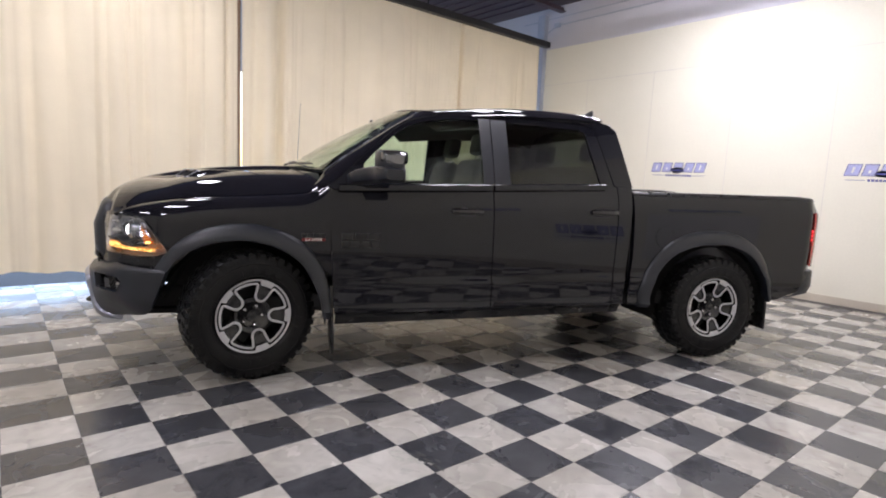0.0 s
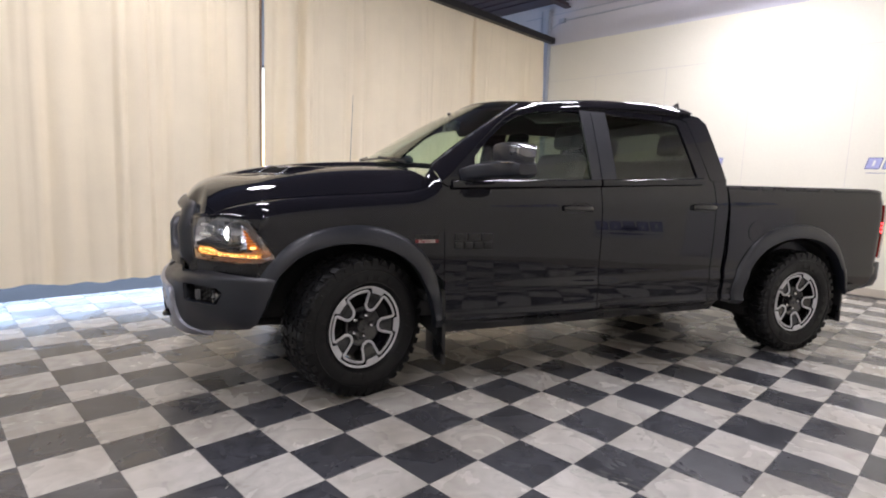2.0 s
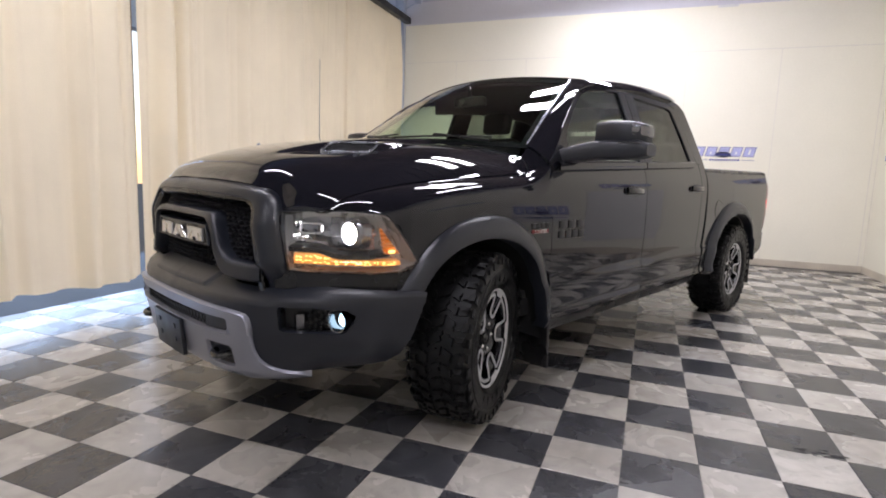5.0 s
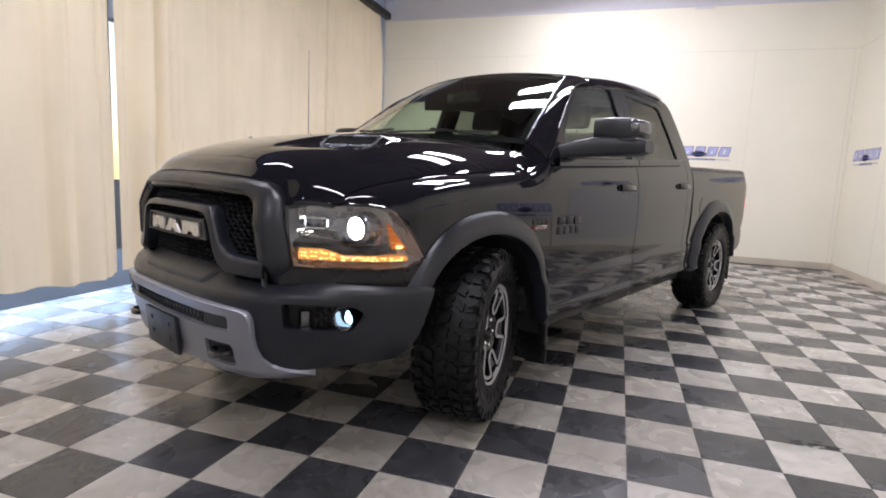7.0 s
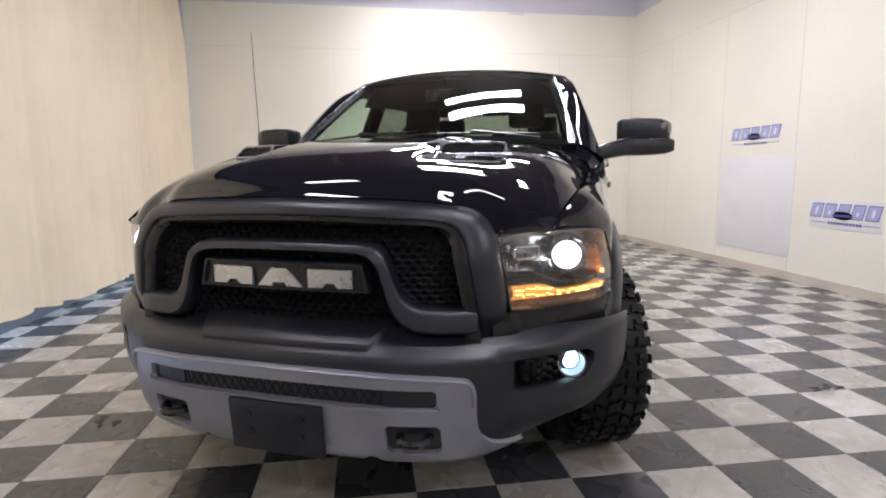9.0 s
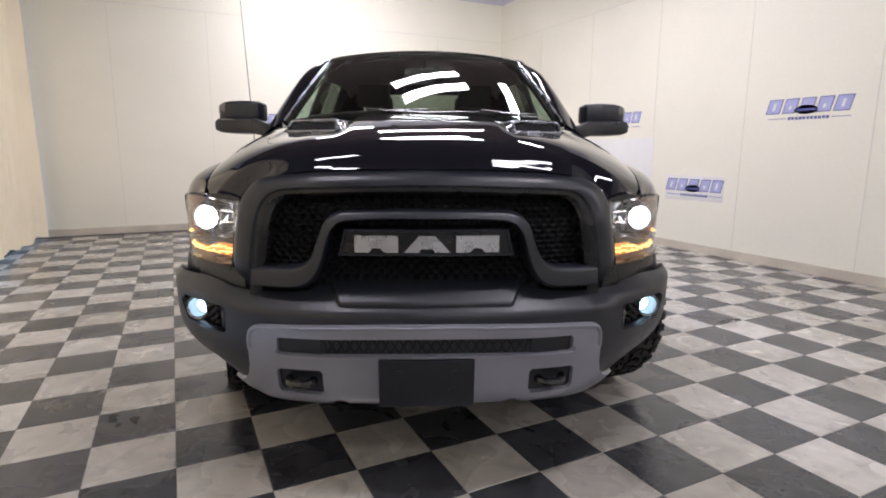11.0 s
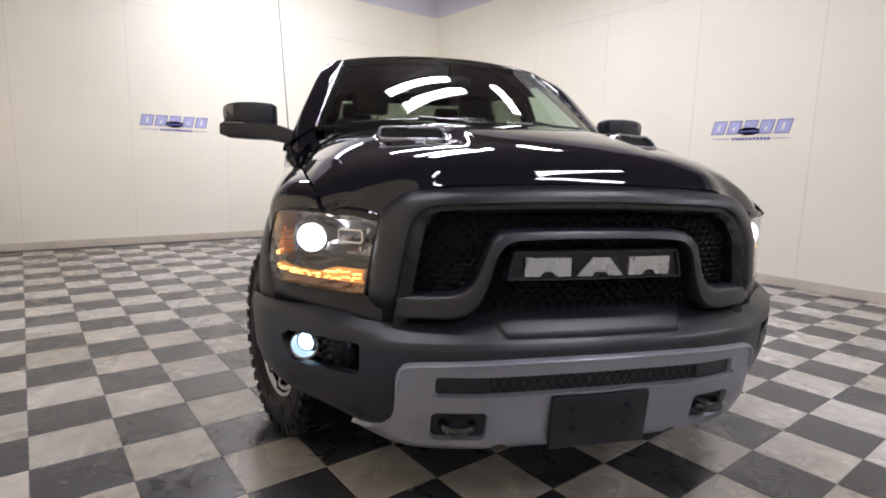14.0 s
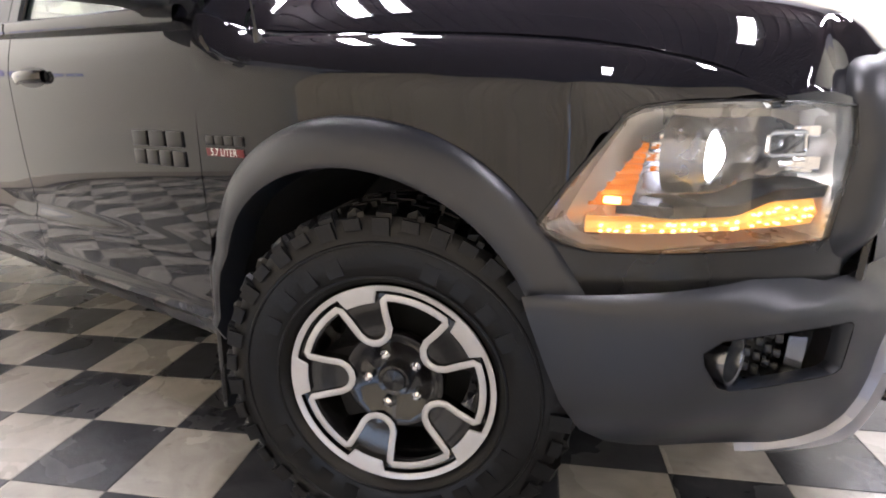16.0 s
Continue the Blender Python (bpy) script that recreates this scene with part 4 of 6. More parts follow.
for g in [o for o in truck.children_recursive if o.name.startswith("side_window")]:
    g["label"] = "tinted side window glass"
# satin applique either side of the door gap
for o in ((-1.552, 1.300), (-1.625, 1.303)), ((-1.632, 1.304), (-1.748, 1.309)):
    (x0, z0), (x1, z1) = o
    top = 1.760
    for ob, d in zip(skin("pillar_trim", [(x0, z0), (x0 + (0.01 if x0 > -1.6 else 0), top), (x1, top), (x1, z1)], lambda x, z: on_cab(x, z, 0.012), M_PLASTIC, truck, res=0.05, thick=0.012, mirror=True, flip=True), front_doors if x0 > -1.6 else rear_doors):
        ob.parent = d
# belt seal
for doors, x0, z0, x1, z1 in ((front_doors, -0.56, 1.250, -1.61, 1.293), (rear_doors, -1.625, 1.294, -2.50, 1.332)):
    bm = bmesh.new()
    add_sheet(bm, [[on_cab(lerp(x0, x1, i / 40), lerp(z0, z1, i / 40) + dz, h) for dz, h in ((-0.036, -0.012), (-0.034, 0.020), (-0.020, 0.026), (0.002, 0.028), (0.008, 0.022), (0.009, -0.006))] for i in range(41)], flip=True)
    m = mirrored(bm)
    part("belt_seal", bm, M_PAINT, doors[0])
    part("belt_seal", m, M_PAINT, doors[1])
# cab quarter and back wall
CABQ = [(-2.582, 1.328), (-2.475, 1.752), (-2.36, 1.783), (-1.9, 1.79), (-1.25, 1.760), (-1.25, 1.775), (-1.5, 1.798), (-1.9, 1.806), (-2.50, 1.808), (-2.60, 1.795), (-2.66, 1.745), (-2.735, 1.325)]
skin("cab_quarter", CABQ, lambda x, z: on_cab(x, z, 0.002), M_PAINT, truck, res=0.03, thick=0.03, mirror=True, flip=True)


def back_place(y, z):
    k = abs(y)
    return (-2.745 + 0.12 * max(0.0, z - 1.32) + 0.10 * (k / 0.9) ** 6 + 0.12 * max(0.0, z - 1.62) ** 1.0, y, z)


_bo = [(0.90, 0.60), (0.90, 1.30), (0.83, 1.5), (0.73, 1.74), (0.66, 1.802), (0.4, 1.828), (0.0, 1.835)]
skin("cab_back", _bo + [(-y, z) for y, z in _bo[-2::-1]], back_place, M_PAINT, truck, holes=[[(-0.62, 1.40), (0.62, 1.40), (0.55, 1.72), (-0.55, 1.72)]], res=0.06, thick=0.04, flip=True)
skin("rear_window", [(-0.62, 1.40), (0.62, 1.40), (0.55, 1.72), (-0.55, 1.72)], lambda y, z: (back_place(y, z)[0] + 0.012, y, z), M_GLASS_DARK, truck, res=0.1, thick=0.004, flip=True)
# roof aerial fin
bm = bmesh.new()
add_sheet(bm, [[(x, 0.555 + s * w, roof_z(-2.5, 0.555) - 0.012 + (top + 0.012) * (1 - abs(s)) ** 0.7) for x, w, top in ((-2.42, 0.004, 0.0), (-2.46, 0.020, 0.010), (-2.50, 0.024, 0.026), (-2.545, 0.022, 0.054), (-2.556, 0.020, 0.052), (-2.562, 0.016, 0.0))] for s in (-1, -0.8, -0.5, -0.2, 0, 0.2, 0.5, 0.8, 1)])
part("aerial_fin", bm, M_PLASTIC_SMOOTH, truck)
# whip aerial on the right front wing
bm = bmesh.new()
add_rod(bm, (-0.30, -0.915, 1.13), (-0.305, -0.925, 1.18), 0.016, 0.007, n=10)
add_rod(bm, (-0.305, -0.925, 1.18), (-0.335, -0.972, 1.97), 0.0026, 0.0013, n=6)
part("whip_aerial", bm, M_DARKSTEEL, truck, "thin black whip aerial")

# --- wipers and cowl
skin("cowl_panel", [(-0.195, -0.7), (-0.195, 0.7), (-0.30, 0.80), (-0.45, 0.80), (-0.45, -0.80), (-0.30, -0.80)], lambda x, y: (x, y, 1.322 - 0.075 * (abs(y) / 0.8) ** 4), M_MATT, truck, res=0.1, thick=0.02)
for y0, y1 in ((-0.62, 0.02), (-0.02, 0.62)):
    bm = bmesh.new()
    pts = [Vector(ws_place(lerp(y0, y1, t) / 0.82, 0.020 + 0.035 * t, 0.018)) for t in (0, 0.25, 0.5, 0.75, 1)]
    for p, q in zip(pts, pts[1:]):
        add_rod(bm, p, q, 0.0055, n=6)
    add_rod(bm, Vector(ws_place(y1 / 0.82, 0.01, 0.02)), pts[2] + Vector((0, 0, 0.012)), 0.007, n=6)
    add_rod(bm, pts[2] + Vector((0, 0, 0.012)), pts[2] - Vector((0, 0, 0.004)), 0.008, n=6)
    part("wiper", bm, M_PLASTIC_SMOOTH, truck)

# --- interior
part("cab_floor", box((-2.65, -0.85, 0.50), (-0.45, 0.85, 0.56), 0.01), M_TRIM, truck)
skin("dashboard", [(-0.42, -0.80), (-0.30, -0.4), (-0.28, 0.0), (-0.30, 0.4), (-0.42, 0.80), (-0.85, 0.82), (-0.80, 0.3), (-0.80, -0.3), (-0.85, -0.82)], lambda x, y: (x, y, 1.25 - 0.25 * max(0, -0.70 - x) ** 1.0 + 0.03 * math.exp(-((y - 0.40) / 0.18) ** 2) * smoothstep(-0.5, -0.75, x)), M_SEAT, truck, res=0.06, thick=0.25)
for ob in [o for o in truck.children if o.name == "dashboard"]:
    ob["label"] = "black dashboard"
# steering wheel
bm = bmesh.new()
ring = []
swm = Matrix.Translation((-0.98, 0.40, 1.13)) @ Euler((0, radians(-62), 0)).to_matrix().to_4x4()
for i in range(28):
    a = 2 * math.pi * i / 28
    ring.append([swm @ Vector(((0.185 + 0.016 * math.cos(b)) * math.cos(a), (0.185 + 0.016 * math.cos(b)) * math.sin(a), 0.016 * math.sin(b))) for b in (0, 1.05, 2.1, 3.14, 4.2, 5.25)])
add_sheet(bm, ring, True, True)
for a in (0, math.pi, -math.pi / 2):
    add_rod(bm, swm @ Vector((0, 0, -0.01)), swm @ Vector((0.18 * math.sin(a) if a == -math.pi / 2 else 0, 0.18 * math.cos(a), 0)), 0.018, n=8)
add_rod(bm, swm @ Vector((0, 0, -0.03)), swm @ Vector((0, 0, 0.03)), 0.065, n=16)
add_rod(bm, swm @ Vector((0, 0, -0.02)), swm @ Vector((0, 0, -0.30)), 0.03, n=8)
part("steering_wheel", bm, M_PLASTIC_SMOOTH, truck)


def seat(x, y, width):
    s = empty("seat", Matrix.Translation((x, y, 0)), truck)
    part("cushion", box((-0.28, -width / 2, 0.72), (0.26, width / 2, 0.90), 0.06, segments=3), M_SEAT, s)
    bm = box((-0.07, -width / 2, 0), (0.07, width / 2, 0.66), 0.06, segments=3)
    bmesh.ops.transform(bm, matrix=Matrix.Translation((-0.26, 0, 0.84)) @ Euler((0, radians(-16), 0)).to_matrix().to_4x4(), verts=bm.verts)
    part("backrest", bm, M_SEAT, s)
    for k in ((0,) if width < 0.8 else (-width * 0.3, width * 0.3)):
        bm = box((-0.05, k - 0.13, 0), (0.05, k + 0.13, 0.17), 0.045, segments=3)
        add_rod(bm, (0, k - 0.05, -0.10), (0, k - 0.05, 0.02), 0.007, n=6)
        add_rod(bm, (0, k + 0.05, -0.10), (0, k + 0.05, 0.02), 0.007, n=6)
        bmesh.ops.transform(bm, matrix=Matrix.Translation((-0.455, 0, 1.52)) @ Euler((0, radians(-10), 0)).to_matrix().to_4x4(), verts=bm.verts)
        part("headrest", bm, M_SEAT, s)
    part("pedestal", box((-0.25, -width / 2 + 0.05, 0.55), (0.22, width / 2 - 0.05, 0.73), 0.01), M_TRIM, s)
    return s


seat(-1.22, 0.40, 0.52)
seat(-1.22, -0.40, 0.52)
seat(-2.18, 0.0, 1.42)
part("centre_console", box((-1.45, -0.12, 0.55), (-0.8, 0.12, 0.98), 0.04), M_TRIM, truck)
bm = box((-0.03, -0.13, -0.035), (0.03, 0.13, 0.035), 0.02)
bmesh.ops.translate(bm, vec=(-0.90, 0, 1.665), verts=bm.verts)
add_rod(bm, (-0.90, 0, 1.69), (-0.88, 0, 1.765), 0.012, n=8)
part("rear_view_mirror", bm, M_PLASTIC_SMOOTH, truck)

# --- door mirrors
def loft_box(sections):
    """A rounded body through sections (centre, half width, half height) along y."""
    bm = bmesh.new()
    rows = []
    for (x, y, z), hx, hz in sections:
        row = []
        for k in range(20):
            a = 2 * math.pi * k / 20
            c, s = math.cos(a), math.sin(a)
            e = 0.42
            row.append((x + hx * math.copysign(abs(c) ** e, c), y, z + hz * math.copysign(abs(s) ** e, s)))
        rows.append(row)
    add_sheet(bm, rows, closed_v=True)
    bm.verts.ensure_lookup_table()
    n = len(rows)
    bm.faces.new([bm.verts[i] for i in range(20)])
    bm.faces.new([bm.verts[(n - 1) * 20 + i] for i in range(19, -1, -1)])
    return bm


for sg in (1, -1):
    mir = empty("door_mirror", Matrix.Identity(4), truck)
    mir["label"] = "black folding door mirror with a bright cap"
    flipm = (lambda b: b) if sg > 0 else mirrored
    low = loft_box([((-0.66, 0.885, 1.285), 0.055, 0.030), ((-0.68, 0.93, 1.292), 0.065, 0.042), ((-0.72, 1.00, 1.312), 0.075, 0.045), ((-0.80, 1.06, 1.328), 0.085, 0.050), ((-0.84, 1.18, 1.332), 0.085, 0.052), ((-0.85, 1.27, 1.335), 0.08, 0.049), ((-0.86, 1.315, 1.332), 0.055, 0.03)])
    part("arm", flipm(low), M_PLASTIC, mir)
    shell = loft_box([((-0.86, 1.015, 1.415), 0.045, 0.052), ((-0.845, 1.035, 1.418), 0.07, 0.062), ((-0.845, 1.12, 1.420), 0.085, 0.064), ((-0.85, 1.22, 1.418), 0.082, 0.062), ((-0.86, 1.275, 1.412), 0.06, 0.050), ((-0.87, 1.295, 1.408), 0.035, 0.036)])
    part("shell", flipm(shell), M_PLASTIC, mir)
    cap = loft_box([((-0.865, 1.205, 1.436), 0.088, 0.040), ((-0.862, 1.245, 1.434), 0.082, 0.042), ((-0.866, 1.282, 1.428), 0.06, 0.036), ((-0.874, 1.300, 1.424), 0.035, 0.026)])
    part("mirror_lamp", flipm(cap), M_DARKCHROME, mir, "bright clear lamp in the mirror cap")
    part("mirror_glass", flipm(box((-0.9335, 1.05, 1.365), (-0.9265, 1.22, 1.465), 0.003)), M_CHROME, mir)
    part("strip", flipm(box((-0.80, 1.035, 1.362), (-0.758, 1.285, 1.370), 0.003)), M_DARKCHROME, mir)

# --- door handles
for doors, x0, z0 in ((front_doors, -1.43, 1.108), (rear_doors, -2.487, 1.132)):
    for d, sg in zip(doors, (1, -1)):
        bm = bmesh.new()
        rows = []
        for i in range(13):
            t = i / 12
            x = lerp(x0 - 0.108, x0 + 0.108, t)
            h = 0.042 * math.sin(math.pi * min(1, max(0, 0.04 + t * 0.92))) ** 0.35
            rows.append([(x, side_y(x, z0) + h - 0.012 + 0.012 * math.cos(a), z0 + 0.021 * math.sin(a)) for a in [2 * math.pi * k / 10 for k in range(10)]])
        add_sheet(bm, rows, closed_v=True)
        part("handle", bm if sg > 0 else mirrored(bm), M_RIMBLACK, d, "glossy black door handle")
        bm = bmesh.new()
        add_sheet(bm, [[(x0 + rx * math.cos(a), side_y(x0, z0) + 0.0015, z0 + rz * math.sin(a)) for a in [2 * math.pi * k / 20 for k in range(20)]] for rx, rz in ((0.122, 0.034), (0.112, 0.030), (0.10, 0.02), (0.02, 0.005))], closed_v=True, flip=True)
        part("handle_recess", bm if sg > 0 else mirrored(bm), M_PLASTIC_SMOOTH, d)

# --- badges on the doors and wings: plain shapes
for d, sg in zip(front_doors, (1, -1)):
    for row, (n, zz) in enumerate(((3, 0.925), (4, 0.872))):
        w = 0.26 / n
        for i in range(n):
            x = -0.578 - (i + 0.5) * w
            y = side_y(x, zz)
            bm = box((x - w * 0.42, y, zz - 0.021), (x + w * 0.42, y + 0.006, zz + 0.021), 0.003)
            part("badge_letter", bm if sg > 0 else mirrored(bm), M_BADGE, d, "plain black badge block")
for sg in (1, -1):
    wing_badge = empty("wing_badge", Matrix.Identity(4), truck)
    wing_badge["label"] = "small black badge with a red plate"
    for i in range(4):
        x = -0.350 - i * 0.038
        bm = box((x - 0.0165, side_y(x, 0.93), 0.915), (x + 0.0165, side_y(x, 0.93) + 0.005, 0.939), 0.002)
        part("badge_letter", bm if sg > 0 else mirrored(bm), M_BADGE, wing_badge)
    bm = box((-0.482, side_y(-0.413, 0.898), 0.888), (-0.336, side_y(-0.413, 0.898) + 0.004, 0.908), 0.002)
    part("red_plate", bm if sg > 0 else mirrored(bm), M_RED, wing_badge)
    cu = bpy.data.curves.new("engine_size", "FONT")
    cu.body, cu.size, cu.align_x, cu.align_y, cu.extrude = "5.7 LITER", 0.027, "CENTER", "CENTER", 0.0006
    cu.materials.append(M_CHROME)
    ob = new("engine_size", cu)
    ob.parent = wing_badge
    ob.matrix_local = pose(-0.409, sg * (side_y(-0.413, 0.898) + 0.0050), 0.898, 90, 0, 180 if sg > 0 else 0)
# fuel door
bm = bmesh.new()
cx, cz = -3.02, 0.965
rows = []
for r, h in ((0.0815, 0.001), (0.080, -0.004), (0.0775, -0.004), (0.0765, 0.002), (0.05, 0.0025), (0.005, 0.0025)):
    rows.append([(cx + r * math.cos(a), side_y(cx, cz + r * math.sin(a)) + h, cz + r * math.sin(a)) for a in [2 * math.pi * k / 36 for k in range(36)]])
add_sheet(bm, rows, closed_v=True, flip=True)
part("fuel_flap", bm, M_PAINT, bedside[0], "round glossy black fuel flap")

# --- cargo bed
part("bed_floor", box((-4.47, -0.82, 0.74), (-2.76, 0.82, 0.78), 0.005), M_PLASTIC, truck)
for sg in (1, -1):
    part("bed_inner_wall", box((-4.47, 0.80 * sg - 0.02, 0.76), (-2.76, 0.80 * sg + 0.02, 1.265), 0.01), M_PLASTIC, truck)
    bm = bmesh.new()
    rows = []
    for i in range(21):
        x = lerp(-2.735, -4.48, i / 20)
        zt = 1.285 + 0.022 * (i / 20) - 0.012 * max(0, i / 20 - 0.9) * 10
        ys = bed_place(x, zt - 0.012)[1]
        rows.append([(x, ys + 0.003, zt - 0.020), (x, ys + 0.004, zt - 0.004), (x, ys - 0.012, zt + 0.012), (x, 0.83, zt + 0.014), (x, 0.80, zt + 0.006), (x, 0.79, zt - 0.05)])
    add_sheet(bm, rows, flip=True)
    part("bed_rail", bm if sg > 0 else mirrored(bm), M_PLASTIC_SMOOTH, truck, "satin black rail cap on the bed")
part("bed_front", box((-2.775, -0.93, 0.60), (-2.745, 0.93, 1.275), 0.01), M_PAINT, truck)
part("tailgate", box((-4.53, -0.80, 0.66), (-4.475, 0.80, 1.285), 0.02), M_PAINT, truck)
for sg in (1, -1):
    bm = bmesh.new()
    rows = []
    for i in range(13):
        z = lerp(0.74, 1.19, i / 12)
        yy = bed_place(-4.46, z)[1]
        rows.append([(-4.475, yy + 0.004, z), (-4.515, yy - 0.004, z), (-4.545, yy - 0.035, z), (-4.552, 0.84, z), (-4.55, 0.80, z)])
    add_sheet(bm, rows, flip=True)
    lampy = part("tail_lamp", bm if sg > 0 else mirrored(bm), M_TAIL, truck, "red tail lamp with lit strips")
    bm = bmesh.new()
    for k in range(3):
        add_box(bm, (-4.532, bed_place(-4.50, 1.0)[1] - 0.03, 1.005 - k * 0.035 + 0.018), (-4.508, bed_place(-4.50, 1.0)[1] + 0.003, 1.005 - k * 0.035 + 0.036), 0.003)
    part("lit_strip", bm if sg > 0 else mirrored(bm), M_TAILLIT, lampy)
bm = bmesh.new()
rows = []
rear_plan = spline([(-4.38, 0.955), (-4.50, 0.945), (-4.60, 0.88), (-4.64, 0.70), (-4.655, 0.0)], 26)
rear_plan = [(p.x, p.y) for p in rear_plan] + [(p.x, -p.y) for p in rear_plan[::-1][1:]]
for x, y in rear_plan:
    rows.append([(x + 0.09, y * 0.94, 0.705), (x + 0.01, y, 0.700), (x, y, 0.685), (x, y, 0.56), (x + 0.02, y * 0.985, 0.50), (x + 0.10, y * 0.95, 0.47)])
add_sheet(bm, rows, flip=True)
part("rear_bumper", bm, M_PLASTIC, truck, "charcoal rear bumper")

# --- front bumper, fog lamps, silver valance
bump_low = smooth_curve([(0.29, -0.07), (0.312, -0.02), (0.345, 0.016), (0.42, 0.038), (0.54, 0.056), (0.62, 0.061), (0.66, 0.062), (0.80, 0.062)])
bump_crease = smooth_curve([(0.0, 0.648), (0.46, 0.648), (0.60, 0.655), (0.72, 0.672), (0.90, 0.690), (1.10, 0.700), (1.4, 0.702)])


def bumper_h(u, z):
    """Offset of the bumper from the nose: an upright face that folds back at a crease, which climbs towards the wings."""
    a = abs(u)
    k = z - bump_crease(a)
    fold = 0.5 * (k + math.sqrt(k * k + 0.007 ** 2))
    return bump_low(z) - lerp(1.30, 1.6, smoothstep(0.5, 0.9, a)) * fold - 2.6 * smoothstep(0.50, 0.95, a) * max(0.0, 0.54 - z) ** 2


def on_bumper(u, z, h=0.0):
    return on_nose(u, z, bumper_h(u, z) + h)


def yb(points, h=0.0):
    """The same on the bumper raised by h."""
    return [(arc_at(y, z, lambda u, v: on_bumper(u, v, h)), z) for y, z in points]


FOGHOLE = yb([(0.700, 0.552), (0.698, 0.636), (0.706, 0.643), (0.80, 0.646), (0.905, 0.642), (0.926, 0.622), (0.922, 0.600), (0.900, 0.556), (0.885, 0.548), (0.715, 0.544)], 0.0)
_b = yz([(0.0, 0.750), (0.345, 0.750), (0.395, 0.712), (0.45, 0.704), (0.60, 0.700), (0.68, 0.704), (0.72, 0.714), (0.80, 0.722), (0.93, 0.716), (0.972, 0.708)]) + [(1.235, 0.700), (1.205, 0.62), (1.172, 0.52), (1.140, 0.452), (1.095, 0.420), (0.95, 0.396), (0.80, 0.372), (0.62, 0.345), (0.45, 0.318), (0.0, 0.316)]
front_bumper = skin("front_bumper", _b + [(-u, z) for u, z in _b[-2:0:-1]], on_bumper, M_PLASTIC, truck, holes=[FOGHOLE, [(-u, z) for u, z in FOGHOLE[::-1]]], res=0.025, thick=0.03, flip=False, label="charcoal plastic front bumper")
PAD = yb([(-0.348, 0.748), (0.348, 0.748), (0.292, 0.672), (0.280, 0.668), (-0.280, 0.668), (-0.292, 0.672)], 0.0)
skin("bumper_pad", PAD, lambda u, z: on_bumper(u, z, 0.001 + 0.020 * smoothstep(0.0, 0.022, lerp(0.292, 0.348, (z - 0.672) / 0.076) - abs(u)) * smoothstep(0.667, 0.684, z)), M_PLASTIC, front_bumper, res=0.008, thick=0.03, flip=False)
for sg in (1, -1):
    ring = resample([(u * sg, z) for u, z in FOGHOLE], 0.02)
    fog = empty("fog_lamp", Matrix.Identity(4), truck)
    fog["label"] = "lit round fog lamp in a black recess"
    bm = bmesh.new()
    add_sheet(bm, [[on_bumper(u, z, h) for u, z in ring] for h in (0.002, -0.02, -0.06)], closed_v=True, flip=sg < 0)
    bm.faces.new([bm.verts.new(on_bumper(u, z, -0.06)) for u, z in ring])
    part("recess", bm, M_PLASTIC_SMOOTH, fog)
    c = Vector((0.742, 0.856 * sg, 0.594))
    ax = Vector((0.965, 0.26 * sg, 0.0)).normalized()
    qf = ax.to_track_quat("Z", "Y").to_matrix().to_4x4()
    bm = bmesh.new()
    add_sheet(bm, [[Matrix.Translation(c) @ qf @ Vector((r * math.cos(a), r * math.sin(a), d)) for a in [2 * math.pi * k / 28 for k in range(28)]] for r, d in ((0.031, -0.045), (0.035, -0.020), (0.040, 0.008), (0.046, 0.010), (0.048, -0.09))], closed_v=True)
    part("bezel", bm, M_DARKCHROME, fog)
    bm = bmesh.new()
    bmesh.ops.create_uvsphere(bm, u_segments=20, v_segments=12, radius=0.0305, matrix=Matrix.Translation(c - ax * 0.034) @ qf @ Matrix.Diagonal((1, 1, 0.25, 1)))
    part("lens", bm, M_FOG, fog, "glowing blue-white lens")
    bm = bmesh.new()
    for i in range(4):
        for k in range(3):
            u0 = nose_u(0.752 + 0.016 * i)
            p = Vector(on_bumper(u0 * sg, 0.555 + 0.028 * k + 0.012 * (i % 2), -0.045))
            add_box(bm, p - Vector((0.006, 0.008, 0.008)), p + Vector((0.006, 0.008, 0.008)), 0.003)
    part("mesh", bm, M_PLASTIC_SMOOTH, fog)
    # smoked chrome piece added to give the lens's second reflection in the recess
    bm = bmesh.new()
    add_sheet(bm, [[on_bumper(nose_u(y) * sg, z, h) for z in (0.54, 0.575, 0.61)] for y, h in ((0.70, -0.052), (0.715, -0.03), (0.735, -0.045))], flip=sg < 0)
    part("reflector", bm, M_DARKCHROME, fog)

_s = yb([(0.0, 0.622), (0.30, 0.618), (0.50, 0.609), (0.570, 0.603), (0.588, 0.595), (0.599, 0.578), (0.603, 0.555), (0.602, 0.500), (0.603, 0.455), (0.613, 0.415), (0.636, 0.384), (0.668, 0.364), (0.71, 0.348), (0.71, 0.334), (0.62, 0.322), (0.50, 0.318), (0.33, 0.320), (0.315, 0.330), (0.30, 0.346), (0.285, 0.346), (0.262, 0.326), (0.0, 0.326)], 0.016)
SLOT = yb([(-0.494, 0.524), (-0.494, 0.562), (-0.484, 0.570), (0.0, 0.576), (0.484, 0.570), (0.494, 0.562), (0.494, 0.524), (0.484, 0.512), (0.0, 0.518), (-0.484, 0.512)], 0.016)
HOOK = yb([(0.343, 0.376), (0.343, 0.448), (0.353, 0.459), (0.490, 0.457), (0.501, 0.446), (0.501, 0.376), (0.489, 0.364), (0.355, 0.364)], 0.016)
HOOK_R = [(-u, z) for u, z in HOOK[::-1]]
VALANCE = _s + [(-u, z) for u, z in _s[-2:0:-1]]
